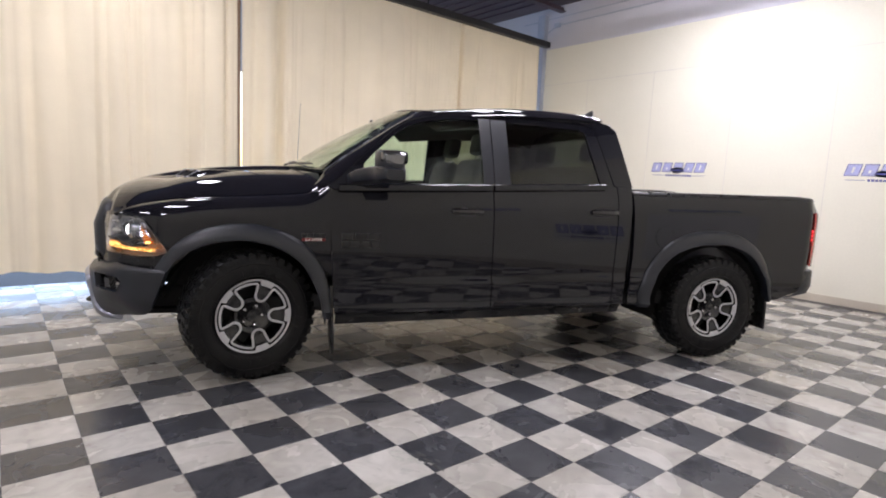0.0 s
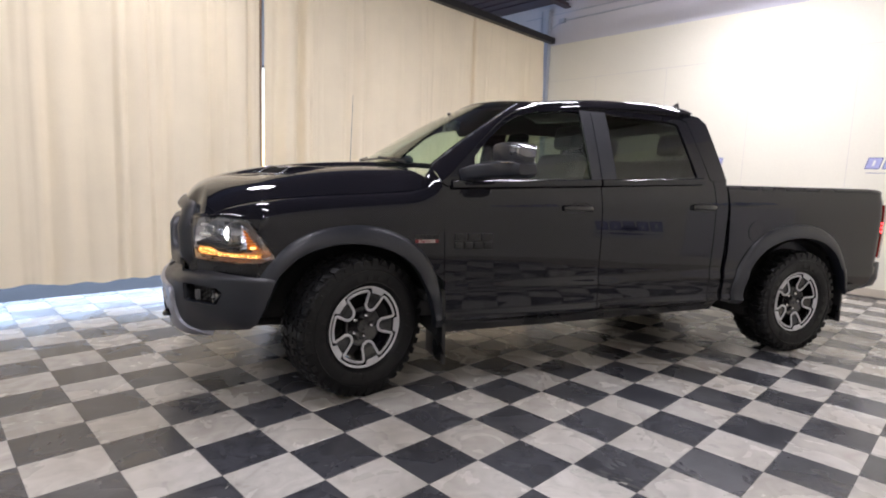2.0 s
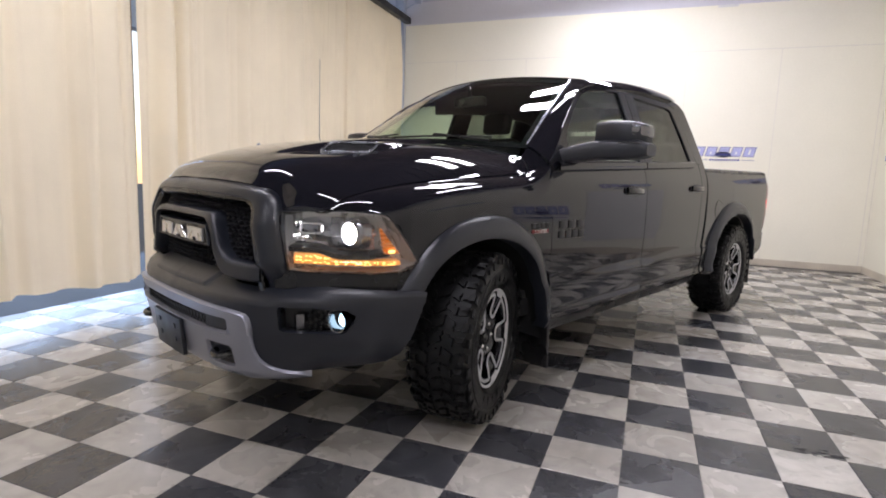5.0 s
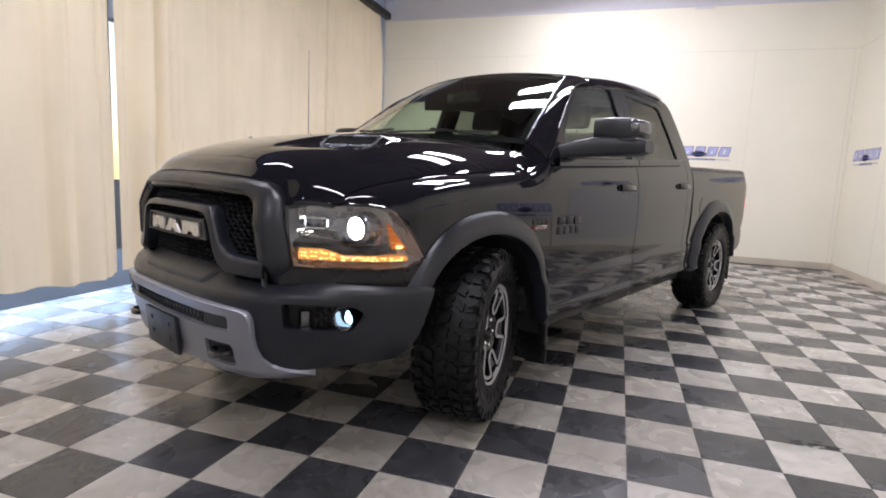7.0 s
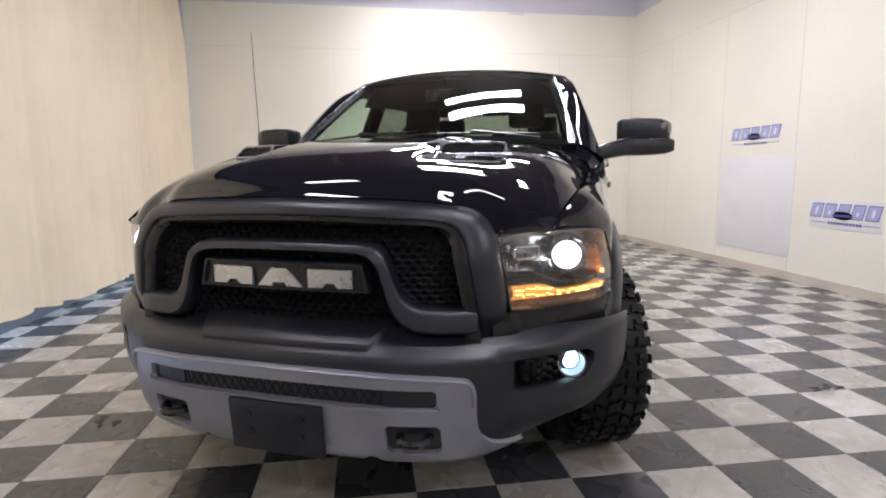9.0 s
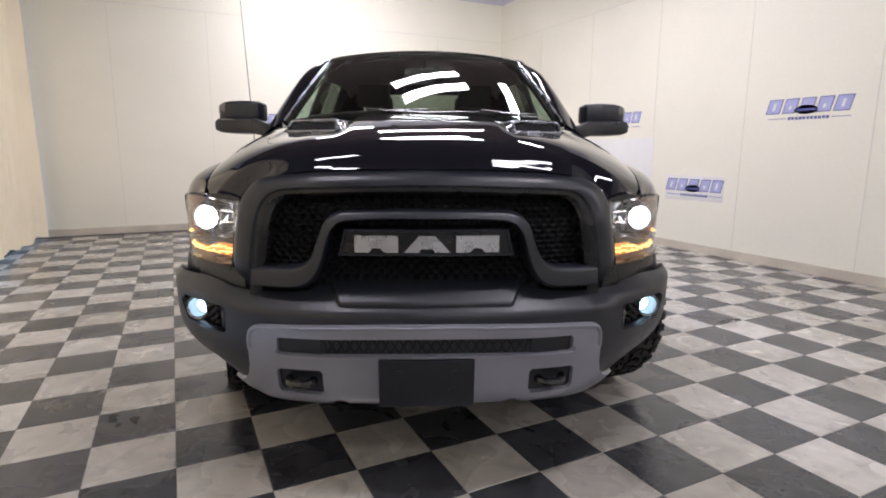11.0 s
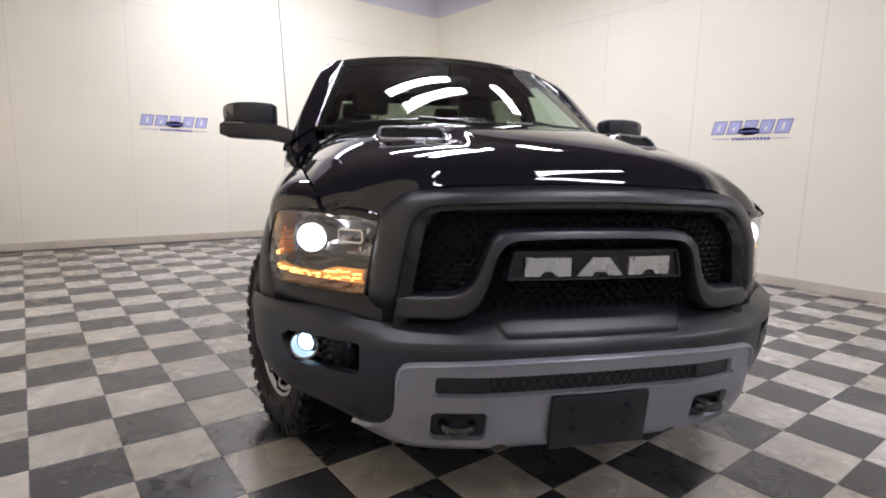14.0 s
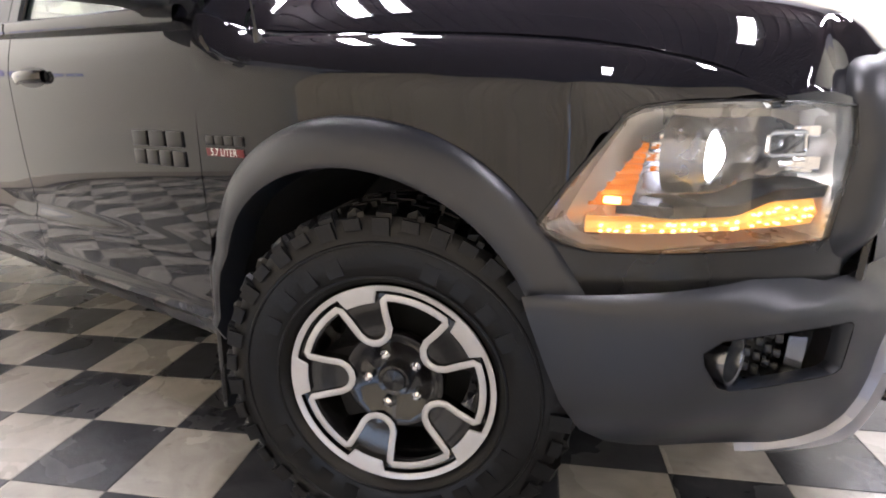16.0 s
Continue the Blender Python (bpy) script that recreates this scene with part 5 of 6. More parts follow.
skin("valance", VALANCE, lambda u, z: on_bumper(u, z, 0.018), M_SILVER, front_bumper, holes=[SLOT, HOOK, HOOK_R], res=0.016, thick=0.035, flip=False, label="silver-grey skid valance with three openings")
_top = both(yb([(0.604, 0.520), (0.6035, 0.555), (0.599, 0.578), (0.588, 0.595), (0.570, 0.603), (0.50, 0.609), (0.30, 0.618), (0.0, 0.622)], 0.016))
_low = both(yb([(0.588, 0.520), (0.5875, 0.553), (0.584, 0.571), (0.576, 0.581), (0.562, 0.588), (0.498, 0.594), (0.30, 0.603), (0.0, 0.607)], 0.016))
a, b = [(p.x, p.y) for p in spline(_top, 110)], [(p.x, p.y) for p in spline(_low, 110)]
part("valance_lip", band(a, b, [(0.0, -0.01), (0.0, 0.012), (0.12, 0.020), (0.35, 0.026), (0.65, 0.026), (0.9, 0.021), (1.0, 0.016)], on_bumper), M_SILVER, front_bumper)
_top = both(yb([(0.494, 0.530), (0.484, 0.513), (0.30, 0.515), (0.0, 0.518)], 0.016))
_low = both(yb([(0.504, 0.520), (0.490, 0.501), (0.30, 0.503), (0.0, 0.506)], 0.016))
a, b = [(p.x, p.y) for p in spline(_top, 90)], [(p.x, p.y) for p in spline(_low, 90)]
part("slot_lip", band(a, b, [(0.0, -0.01), (0.0, 0.018), (0.2, 0.024), (0.6, 0.024), (1.0, 0.016)], on_bumper), M_SILVER, front_bumper)
skin("slot_backing", [(u * 1.02, z) for u, z in SLOT], lambda u, z: on_bumper(u, z, -0.012), M_MATT, front_bumper, res=0.05, thick=0.01, flip=False)
bm = bmesh.new()
for i in range(23):
    y = -0.32 + 0.64 * i / 22
    for k in (-1, 1):
        a, b = on_bumper(nose_u(y), 0.520, 0.0), on_bumper(nose_u(max(-0.33, min(0.33, y + 0.03 * k))), 0.572, 0.0)
        add_rod(bm, a, b, 0.0035, n=4)
part("slot_mesh", bm, M_MATT, front_bumper)
for sg in (1, -1):
    skin("slot_cover", yb([(0.345 * sg, 0.516), (0.345 * sg, 0.572), (0.486 * sg, 0.568), (0.486 * sg, 0.516)]), lambda u, z: on_bumper(u, z, 0.006), M_PLASTIC, front_bumper, res=0.05, thick=0.012, flip=False)
    bm = bmesh.new()
    ring = resample([(u * sg, z) for u, z in HOOK], 0.02)
    add_sheet(bm, [[on_bumper(u, z, h) for u, z in ring] for h in (-0.005, -0.10)], closed_v=True, flip=sg < 0)
    bm.faces.new([bm.verts.new(on_bumper(u, z, -0.10)) for u, z in ring])
    part("hook_recess", bm, M_MATT, front_bumper)
    bm = bmesh.new()
    loop = [Vector((0.95, 0.375 * sg, 0.418)), Vector((1.015, 0.38 * sg, 0.414)), Vector((1.035, 0.40 * sg, 0.410)), Vector((1.035, 0.44 * sg, 0.410)), Vector((1.015, 0.46 * sg, 0.414)), Vector((0.94, 0.465 * sg, 0.418))]
    loop = spline(loop, 24)
    rows = []
    for i, p in enumerate(loop):
        t = (loop[min(i + 1, 24)] - loop[max(i - 1, 0)]).normalized()
        s = t.cross(Vector((0, 0, 1))).normalized()
        rows.append([p + s * 0.015 * math.cos(a) + Vector((0, 0, 0.015 * math.sin(a))) for a in [2 * math.pi * k / 8 for k in range(8)]])
    add_sheet(bm, rows, closed_v=True)
    part("tow_hook", bm, M_RIMBLACK, truck, "black steel tow hook")
bm = box((1.058, -0.157, 0.338), (1.078, 0.157, 0.506), 0.006)
for y, z in ((-0.09, 0.462), (0.09, 0.462), (-0.085, 0.40), (0.085, 0.40)):
    add_rod(bm, (1.075, y, z), (1.082, y, z), 0.012, n=10)
for v in bm.verts:
    v.co.x += 0.10 * (v.co.z - 0.42) - 0.004
M_PLATE = varied("navy_plastic_plate_holder", (0.010, 0.012, 0.018), 0.38, 0.15, 8, 200, 0.05)
part("plate_holder", bm, M_PLATE, front_bumper, "dark blank number plate holder")
# panel between lamp and bumper
for sg in (1, -1):
    skin("lamp_filler", [(nose_u(y) * sg, z) for y, z in ((0.63, 0.690), (0.63, 0.768), (0.68, 0.772), (0.80, 0.778), (0.93, 0.775), (0.962, 0.780), (0.974, 0.800), (0.979, 0.815), (0.983, 0.80), (0.975, 0.690))], lambda u, z: on_nose(u, z, 0.0), M_PLASTIC_SMOOTH, truck, res=0.03, thick=0.03, flip=False, label="satin black panel under the headlamp")

# --- grille
SUR_OUT = both(yz([(0.684, 0.690), (0.674, 0.785), (0.660, 0.90), (0.639, 1.003), (0.612, 1.048), (0.575, 1.076), (0.52, 1.092), (0.43, 1.102), (0.22, 1.110), (0.0, 1.114)]))
SUR_IN = both(yz([(0.602, 0.690), (0.588, 0.79), (0.573, 0.88), (0.556, 0.965), (0.538, 1.006), (0.508, 1.033), (0.44, 1.046), (0.20, 1.055), (0.0, 1.058)], 0.02))
a, b = [(p.x, p.y) for p in spline(SUR_OUT, 96)], [(p.x, p.y) for p in spline(SUR_IN, 96)]
grille = part("grille", band(a, b, [(0.0, -0.05), (0.0, -0.010), (0.04, 0.002), (0.12, 0.013), (0.25, 0.023), (0.42, 0.030), (0.65, 0.034), (0.84, 0.034), (0.93, 0.030), (0.98, 0.020), (1.0, -0.004), (1.0, -0.06)], lambda u, z, h: on_nose(u, z, h - 0.045 * smoothstep(0.80, 0.70, z))), M_PLASTIC, truck, "charcoal grille surround with a black honeycomb")
c2, d2 = [(lerp(p[0], q[0], 0.94), lerp(p[1], q[1], 0.94)) for p, q in zip(a, b)], [(lerp(p[0], q[0], 1.30), lerp(p[1], q[1], 1.40)) for p, q in zip(a, b)]
part("inner_lip", band(c2, d2, [(0.0, 0.010), (0.1, 0.020), (0.6, 0.016), (1.0, 0.0), (1.0, -0.05)], on_nose), M_PLASTIC_SMOOTH, grille)
BAR_OUT = both(yz([(0.592, 0.790), (0.48, 0.793), (0.428, 0.800), (0.384, 0.832), (0.358, 0.894), (0.340, 0.941), (0.316, 0.968), (0.276, 0.981), (0.12, 0.985), (0.0, 0.986)], 0.02))
BAR_IN = both(yz([(0.592, 0.716), (0.46, 0.718), (0.412, 0.726), (0.374, 0.750), (0.344, 0.800), (0.326, 0.863), (0.311, 0.912), (0.284, 0.942), (0.230, 0.952), (0.10, 0.956), (0.0, 0.956)], 0.02))
a, b = [(p.x, p.y) for p in spline(BAR_OUT, 96)], [(p.x, p.y) for p in spline(BAR_IN, 96)]
part("crossbar", band(a, b, [(0.0, -0.05), (0.0, -0.006), (0.04, 0.010), (0.12, 0.021), (0.24, 0.025), (0.84, 0.027), (0.94, 0.020), (1.0, 0.002), (1.0, -0.05)], on_nose), M_PLASTIC, grille, "charcoal crossbar round the badge")
skin("backing", yz([(-0.685, 0.655), (-0.62, 0.80), (-0.56, 0.95), (-0.48, 1.03), (0.48, 1.03), (0.56, 0.95), (0.62, 0.80), (0.685, 0.655)]), lambda u, z: on_nose(u, z, -0.055), M_MATT, grille, res=0.06, thick=0.01, flip=False)
GR = [(u, z) for u, z in SUR_IN]
bm = bmesh.new()
PX, PZ = 0.034, 0.0196
for j in range(19):
    for i in range(-19, 20):
        u0, z0 = (i + 0.5 * (j % 2)) * PX, 0.722 + j * PZ * 0.92
        hexa = [(u0 + 0.0163 * math.cos(k), z0 + 0.0117 * math.sin(k)) for k in [math.pi / 6 + math.pi / 3 * q for q in range(6)]]
        if not inside((u0, z0), GR) or inside((u0, z0), yz([(-0.27, 0.835), (-0.25, 0.925), (0.25, 0.925), (0.27, 0.835)])):
            continue
        rows = [[on_nose(u0 + (u - u0) * g, z0 + (z - z0) * g, h) for u, z in hexa] for g, h in ((1.10, -0.046), (1.02, -0.034), (0.86, -0.036), (0.70, -0.05))]
        add_sheet(bm, rows, closed_v=True, flip=True)
part("honeycomb", bm, M_MESH, grille, "glossy black honeycomb")
# badge: frame and three plain blocks
BF_O = yz([(-0.291, 0.838), (-0.270, 0.926), (0.270, 0.926), (0.291, 0.838)], 0.03)
BF_I = yz([(-0.278, 0.845), (-0.260, 0.916), (0.260, 0.916), (0.278, 0.845)], 0.03)
a, b = resample(BF_O, 0.03), []
for i in range(4):
    p, q = BF_I[i], BF_I[(i + 1) % 4]
    o, r = BF_O[i], BF_O[(i + 1) % 4]
    n = max(1, int(math.hypot(r[0] - o[0], r[1] - o[1]) / 0.03))
    b += [(lerp(p[0], q[0], k / n), lerp(p[1], q[1], k / n)) for k in range(n)]
part("badge_frame", band(a, b, [(0.0, -0.05), (0.0, 0.012), (0.3, 0.019), (0.8, 0.018), (1.0, 0.008)], on_nose, closed=True), M_PLASTIC, grille)
skin("badge_plate", BF_I, lambda u, z: on_nose(u, z, 0.008), M_PLASTIC_SMOOTH, grille, res=0.05, thick=0.01, flip=False)
def badge_block(outline, holes=()):
    return skin("badge_block", outline, lambda u, z: on_nose(u, z, 0.020), M_BADGEMETAL, grille, holes=holes, res=0.03, thick=0.010, flip=False, label="brushed silver badge block")


M_BADGEMETAL = varied("brushed_badge_metal", (0.62, 0.62, 0.63), 0.30, 0.06, 15, 300, 0.05, 0.08, metal=0.9)
for k, y0 in enumerate((-0.232, -0.068, 0.096)):
    w = 0.140
    lo, hi, mid = 0.850, 0.905, 0.877
    if k == 1:
        o = [(y0 - 0.004, lo), (y0 + 0.045, hi), (y0 + 0.095, hi), (y0 + w + 0.004, lo), (y0 + 0.095, lo), (y0 + 0.088, lo + 0.012), (y0 + 0.05, lo + 0.012), (y0 + 0.044, lo)]
        holes = ()
    else:
        o = [(y0, lo), (y0, hi), (y0 + w, hi), (y0 + w, lo), (y0 + 0.095, lo), (y0 + 0.082, lo + 0.014), (y0 + 0.058, lo + 0.014), (y0 + 0.045, lo)]
        holes = ()
    badge_block([(nose_u(y), z) for y, z in o][::-1], holes)

# --- headlamps
for sg in (1, -1):
    lamp = empty("headlamp", Matrix.Identity(4), truck)
    lamp["label"] = "lit headlamp with a round projector and amber strip"
    ol = [(u * sg, z) for u, z in LAMP]
    ring = resample(ol, 0.025)
    cu_, cz_ = sum(p[0] for p in ring) / len(ring), sum(p[1] for p in ring) / len(ring)
    bm = bmesh.new()
    rows = [[on_nose(cu_ + (u - cu_) * g, cz_ + (z - cz_) * g, h) for u, z in ring] for g, h in ((1.0, -0.004), (0.97, -0.03), (0.93, -0.07), (0.90, -0.085))]
    add_sheet(bm, rows, closed_v=True, flip=sg < 0)
    bm.faces.new([bm.verts.new(on_nose(cu_ + (u - cu_) * 0.90, cz_ + (z - cz_) * 0.90, -0.085)) for u, z in ring])
    part("housing", bm, M_LAMPGREY, lamp, "grey lamp housing")
    bm = bmesh.new()
    rows = [[on_nose(cu_ + (u - cu_) * g, cz_ + (z - cz_) * g, h) for u, z in ring] for g, h in ((1.012, -0.01), (1.012, 0.004), (0.985, 0.006), (0.975, -0.004))]
    add_sheet(bm, rows, closed_v=True, flip=sg < 0)
    part("seal", bm, M_PLASTIC_SMOOTH, lamp)
    lens = skin("lens_cover", ol, lambda u, z: on_nose(u, z, 0.003), M_LENS, lamp, res=0.04, thick=0.003, flip=False)
    # projector
    c = Vector((0.674, 0.829 * sg, 0.926))
    ax = Vector((1.0, 0.10 * sg, 0.0)).normalized()
    right = Vector((0, 1, 0))
    q = ax.to_track_quat("Z", "Y").to_matrix().to_4x4()
    bm = bmesh.new()
    rows = []
    for r, d in ((0.038, -0.03), (0.041, -0.014), (0.045, 0.004), (0.049, 0.004), (0.052, -0.006), (0.061, -0.012), (0.066, -0.06)):
        rows.append([Matrix.Translation(c) @ q @ Vector((r * math.cos(t), r * math.sin(t), d)) for t in [2 * math.pi * k / 28 for k in range(28)]])
    add_sheet(bm, rows, closed_v=True)
    part("projector_bezel", bm, M_BEZEL, lamp)
    bm = bmesh.new()
    bmesh.ops.create_uvsphere(bm, u_segments=24, v_segments=14, radius=0.0385, matrix=Matrix.Translation(c - ax * 0.012) @ q @ Matrix.Diagonal((1, 1, 0.85, 1)))
    part("projector", bm, M_PROJ, lamp, "glowing white projector lens")
    # outer chrome reflectors and inner turn unit
    bm = bmesh.new()
    for y, z, w, h in ((0.896, 0.958, 0.014, 0.005), (0.904, 0.944, 0.018, 0.006), (0.908, 0.926, 0.018, 0.008), (0.904, 0.906, 0.014, 0.005), (0.690, 0.960, 0.008, 0.010), (0.686, 0.905, 0.006, 0.012), (0.702, 0.897, 0.005, 0.008), (0.716, 0.904, 0.004, 0.006)):
        p = Vector(on_nose(nose_u(y) * sg, z, -0.05))
        add_box(bm, p - Vector((0.02, w, h)), p + Vector((0.02, w, h)), min(w, h) * 0.45)
    part("reflector", bm, M_CHROME, lamp)
    bm = bmesh.new()
    loop = []
    for cy, cz, a0 in ((0.766, 0.952, 0), (0.712, 0.952, 90), (0.712, 0.930, 180), (0.766, 0.930, 270)):
        loop += [(cy + 0.008 * math.cos(radians(a0 + 22.5 * k)), cz + 0.008 * math.sin(radians(a0 + 22.5 * k))) for k in range(5)]
    loop = [Vector(on_nose(arc_at(y, z, on_nose) * sg, z, -0.040)) for y, z in loop]
    for k in range(len(loop)):
        add_rod(bm, loop[k - 1], loop[k], 0.0042, n=6)
    part("inner_loop", bm, M_CHROME, lamp, "bright chrome loop beside the projector")
    # smoked back panel behind the projector
    bm = bmesh.new()
    rows = []
    for i in range(25):
        y = lerp(0.668, 0.925, i / 24)
        zt = 0.985 - 0.02 * smoothstep(0.74, 0.668, y) - 0.03 * smoothstep(0.87, 0.925, y)
        rows.append([on_nose(nose_u(y) * sg, lerp(0.86, zt, k / 5), -0.078 + 0.018 * math.sin(7.0 * k / 5 + 30 * y) * (0.3 if k in (0, 5) else 1.0)) for k in range(6)])
    add_sheet(bm, rows, flip=sg < 0)
    part("back_panel", bm, M_BEZEL, lamp)
    # black eyebrow and shelf
    bm = bmesh.new()
    rows = []
    for i in range(25):
        y = lerp(0.672, 0.945, i / 24)
        zt = 0.860 - 0.022 * smoothstep(0.76, 0.83, y) + 0.010 * smoothstep(0.90, 0.945, y)
        rows.append([on_nose(nose_u(y) * sg, zt + dz, h) for dz, h in ((-0.012, -0.02), (0.008, -0.016), (0.014, -0.045), (0.018, -0.08))])
    add_sheet(bm, rows, flip=sg < 0)
    part("shelf", bm, M_PLASTIC_SMOOTH, lamp)
    # amber lens with two rows of small lit drops
    bm = bmesh.new()
    top_of = lambda y: 0.845 - 0.024 * smoothstep(0.76, 0.84, y)
    rows = []
    for i in range(31):
        y = lerp(0.690, 0.962, i / 30)
        u, zt = nose_u(y) * sg, top_of(y)
        rows.append([on_nose(u, zz_, h) for zz_, h in ((0.802, -0.05), (0.802, -0.022), (lerp(0.802, zt, 0.5), -0.014 - 0.003 * (i % 2)), (zt, -0.024), (zt + 0.002, -0.06))])
    add_sheet(bm, rows, flip=sg < 0)
    part("amber_strip", bm, M_AMBER_LENS, lamp, "amber indicator strip")
    bm = bmesh.new()
    n = 34
    rg = random.Random(11)
    for i in range(n):
        y = lerp(0.702, 0.956, i / (n - 1)) + rg.uniform(-0.004, 0.004)
        for k, fr in enumerate((0.28, 0.74)):
            if rg.random() < 0.3:
                continue
            p = Vector(on_nose(nose_u(y) * sg, lerp(0.802, top_of(y), fr + rg.uniform(-0.1, 0.1)), -0.015))
            g_ = bmesh.ops.create_uvsphere(bm, u_segments=8, v_segments=6, radius=1.0)
            bmesh.ops.transform(bm, matrix=Matrix.Translation(p) @ Matrix.Diagonal((0.004, rg.uniform(0.004, 0.013), rg.uniform(0.0012, 0.0030), 1)), verts=g_["verts"])
    part("amber_leds", bm, M_AMBER_HOT, lamp, "lit amber drops")
    bm = bmesh.new()
    for k in range(6):
        z0, z1 = 0.850 + 0.017 * k, 0.865 + 0.017 * k
        rows = [[on_nose(nose_u(lerp(y0, y1, (z - 0.85) / 0.102)) * sg, z, h) for z, h in ((z0, -0.05), (z0, -0.016), (lerp(z0, z1, 0.6), -0.011), (z1, -0.018), (z1, -0.05))] for y0, y1 in ((0.936, 0.926), (0.961, 0.930))]
        add_sheet(bm, rows, flip=sg < 0)
    part("side_marker", bm, M_AMBER_OFF, lamp, "amber side marker")
    bm = bmesh.new()
    p = Vector(on_nose(nose_u(0.948) * sg, 0.860, -0.008))
    add_box(bm, p - Vector((0.014, 0.006, 0.006)), p + Vector((0.014, 0.006, 0.006)), 0.004)
    part("marker_bulb", bm, M_AMBER_HOT, lamp)

# --- wheels
def polar(r, a):
    return (r * math.cos(a), r * math.sin(a))


def build_wheel():
    w = empty("wheel", Matrix.Identity(4), truck)
    # tyre
    prof = [(0.228, 0.090), (0.2405, 0.108), (0.246, 0.124), (0.264, 0.137), (0.305, 0.143), (0.345, 0.141), (0.372, 0.135), (0.388, 0.122), (0.393, 0.09), (0.3945, 0.0)]
    prof = prof + [(r, -y) for r, y in prof[-2::-1]]
    bm = bmesh.new()
    rows = [[(r * math.cos(t), y, r * math.sin(t)) for r, y in prof] for t in [2 * math.pi * k / 96 for k in range(96)]]
    add_sheet(bm, rows, closed_u=True, flip=True)
    tyre = part("tyre", bm, M_RUBBER, w, "black all-terrain tyre")
    bm = bmesh.new()

    def lug(a0, a1, y0, y1, r0, r1, skew=0.0, drop=0.0, shape=0):
        """A block of tread; its outline runs in the plane (angle, y) with notched or stepped sides."""
        outline = ([(0, 0), (1, 0), (1, 1), (0, 1)],
                   [(0.0, 0.05), (0.42, 0.0), (0.50, 0.20), (1.0, 0.12), (0.96, 0.95), (0.60, 1.0), (0.50, 0.80), (0.05, 0.92)],
                   [(0.08, 0.0), (0.90, 0.06), (1.0, 0.45), (0.84, 0.62), (0.96, 1.0), (0.12, 0.94), (0.0, 0.55), (0.16, 0.38)])[shape]
        n_ = len(outline)
        vs = []
        for r in (r0, r1):
            k = 0.0 if r == r0 else 0.10
            for fa, fy in outline:
                aa = lerp(a0, a1, lerp(fa, 0.5, k)) + skew * fy
                yy = lerp(y0, y1, lerp(fy, 0.5, k))
                rr = r - (drop if abs(yy) > 0.12 else 0)
                vs.append(bm.verts.new((rr * math.cos(aa), yy, rr * math.sin(aa))))
        bm.faces.new(vs[n_:])
        for q in range(n_):
            bm.faces.new([vs[q], vs[(q + 1) % n_], vs[n_ + (q + 1) % n_], vs[n_ + q]])

    N = 38
    st = 2 * math.pi / N
    for i in range(N):
        a = i * st
        for s in (1, -1):
            o = 0.0 if s > 0 else st / 2
            long = i % 2
            lug(a + o + 0.10 * st, a + o + 0.78 * st, s * 0.081, s * (0.139 if long else 0.127), 0.383, 0.4065, 0.05 * st * s, 0.010, 1 + long)
            lug(a + o + 0.12 * st, a + o + 0.74 * st, s * 0.1365, s * 0.1445, 0.352 if long else 0.364, 0.388, 0.0)
            lug(a + o + 0.30 * st, a + o + 1.02 * st, s * 0.034, s * 0.076, 0.390, 0.4065, -0.30 * st * s, 0.0, 2 - long)
        lug(a + 0.05 * st, a + 0.78 * st, -0.028, 0.027, 0.390, 0.4065, 0.34 * st, 0.0, 1 + i % 2)
    bmesh.ops.recalc_face_normals(bm, faces=bm.faces)
    part("tread", bm, M_RUBBER, tyre, smooth=False)
    # sidewall ribs
    bm = bmesh.new()
    for r, y in ((0.262, 0.1375), (0.335, 0.1432)):
        rows = []
        for t in [2 * math.pi * k / 72 for k in range(72)]:
            rows.append([(rr * math.cos(t), yy, rr * math.sin(t)) for rr, yy in ((r - 0.004, y - 0.002), (r - 0.002, y + 0.0018), (r + 0.002, y + 0.0018), (r + 0.004, y - 0.002))])
        add_sheet(bm, rows, closed_u=True, flip=True)
    for i in range(26):
        if i % 13 in (0, 1, 2, 7, 8):
            continue
        a = 2 * math.pi * i / 26
        lug(a, a + 0.13, 0.1405, 0.1440, 0.275, 0.312)
    part("sidewall_relief", bm, M_RUBBER, tyre, smooth=False)
    # rim
    bm = bmesh.new()
    pr = [(0.2378, 0.1190), (0.2392, 0.114), (0.238, 0.106), (0.216, 0.100), (0.200, 0.085), (0.196, 0.0), (0.205, -0.11), (0.225, -0.125)]
    rows = [[(r * math.cos(t), y, r * math.sin(t)) for r, y in pr] for t in [2 * math.pi * k / 72 for k in range(72)]]
    add_sheet(bm, rows, closed_u=True, flip=False)
    rim = part("rim", bm, M_RIMBLACK, w, "black alloy wheel with machined silver lines")
    spokes = [radians(90 + 72 * k) for k in range(5)]
    # dark face with five pockets
    holes = []
    for s in spokes:
        a0, a1 = s + radians(14), s + radians(58)
        holes.append([polar(0.195, lerp(a0, a1, k / 8)) for k in range(9)] + [polar(0.115, lerp(a1 - 0.02, a0 + 0.02, k / 5)) for k in range(6)])
    face = skin("wheel_face", [polar(0.214, 2 * math.pi * k / 60) for k in range(60)], lambda u, v: (u, 0.092 + 0.014 * smoothstep(0.12, 0.20, math.hypot(u, v)) - 0.03 * smoothstep(0.11, 0.05, math.hypot(u, v)), v), M_RIMBLACK, rim, holes=holes, res=0.02, thick=0.035, flip=True)
    # machined line round pockets and spokes
    path = []
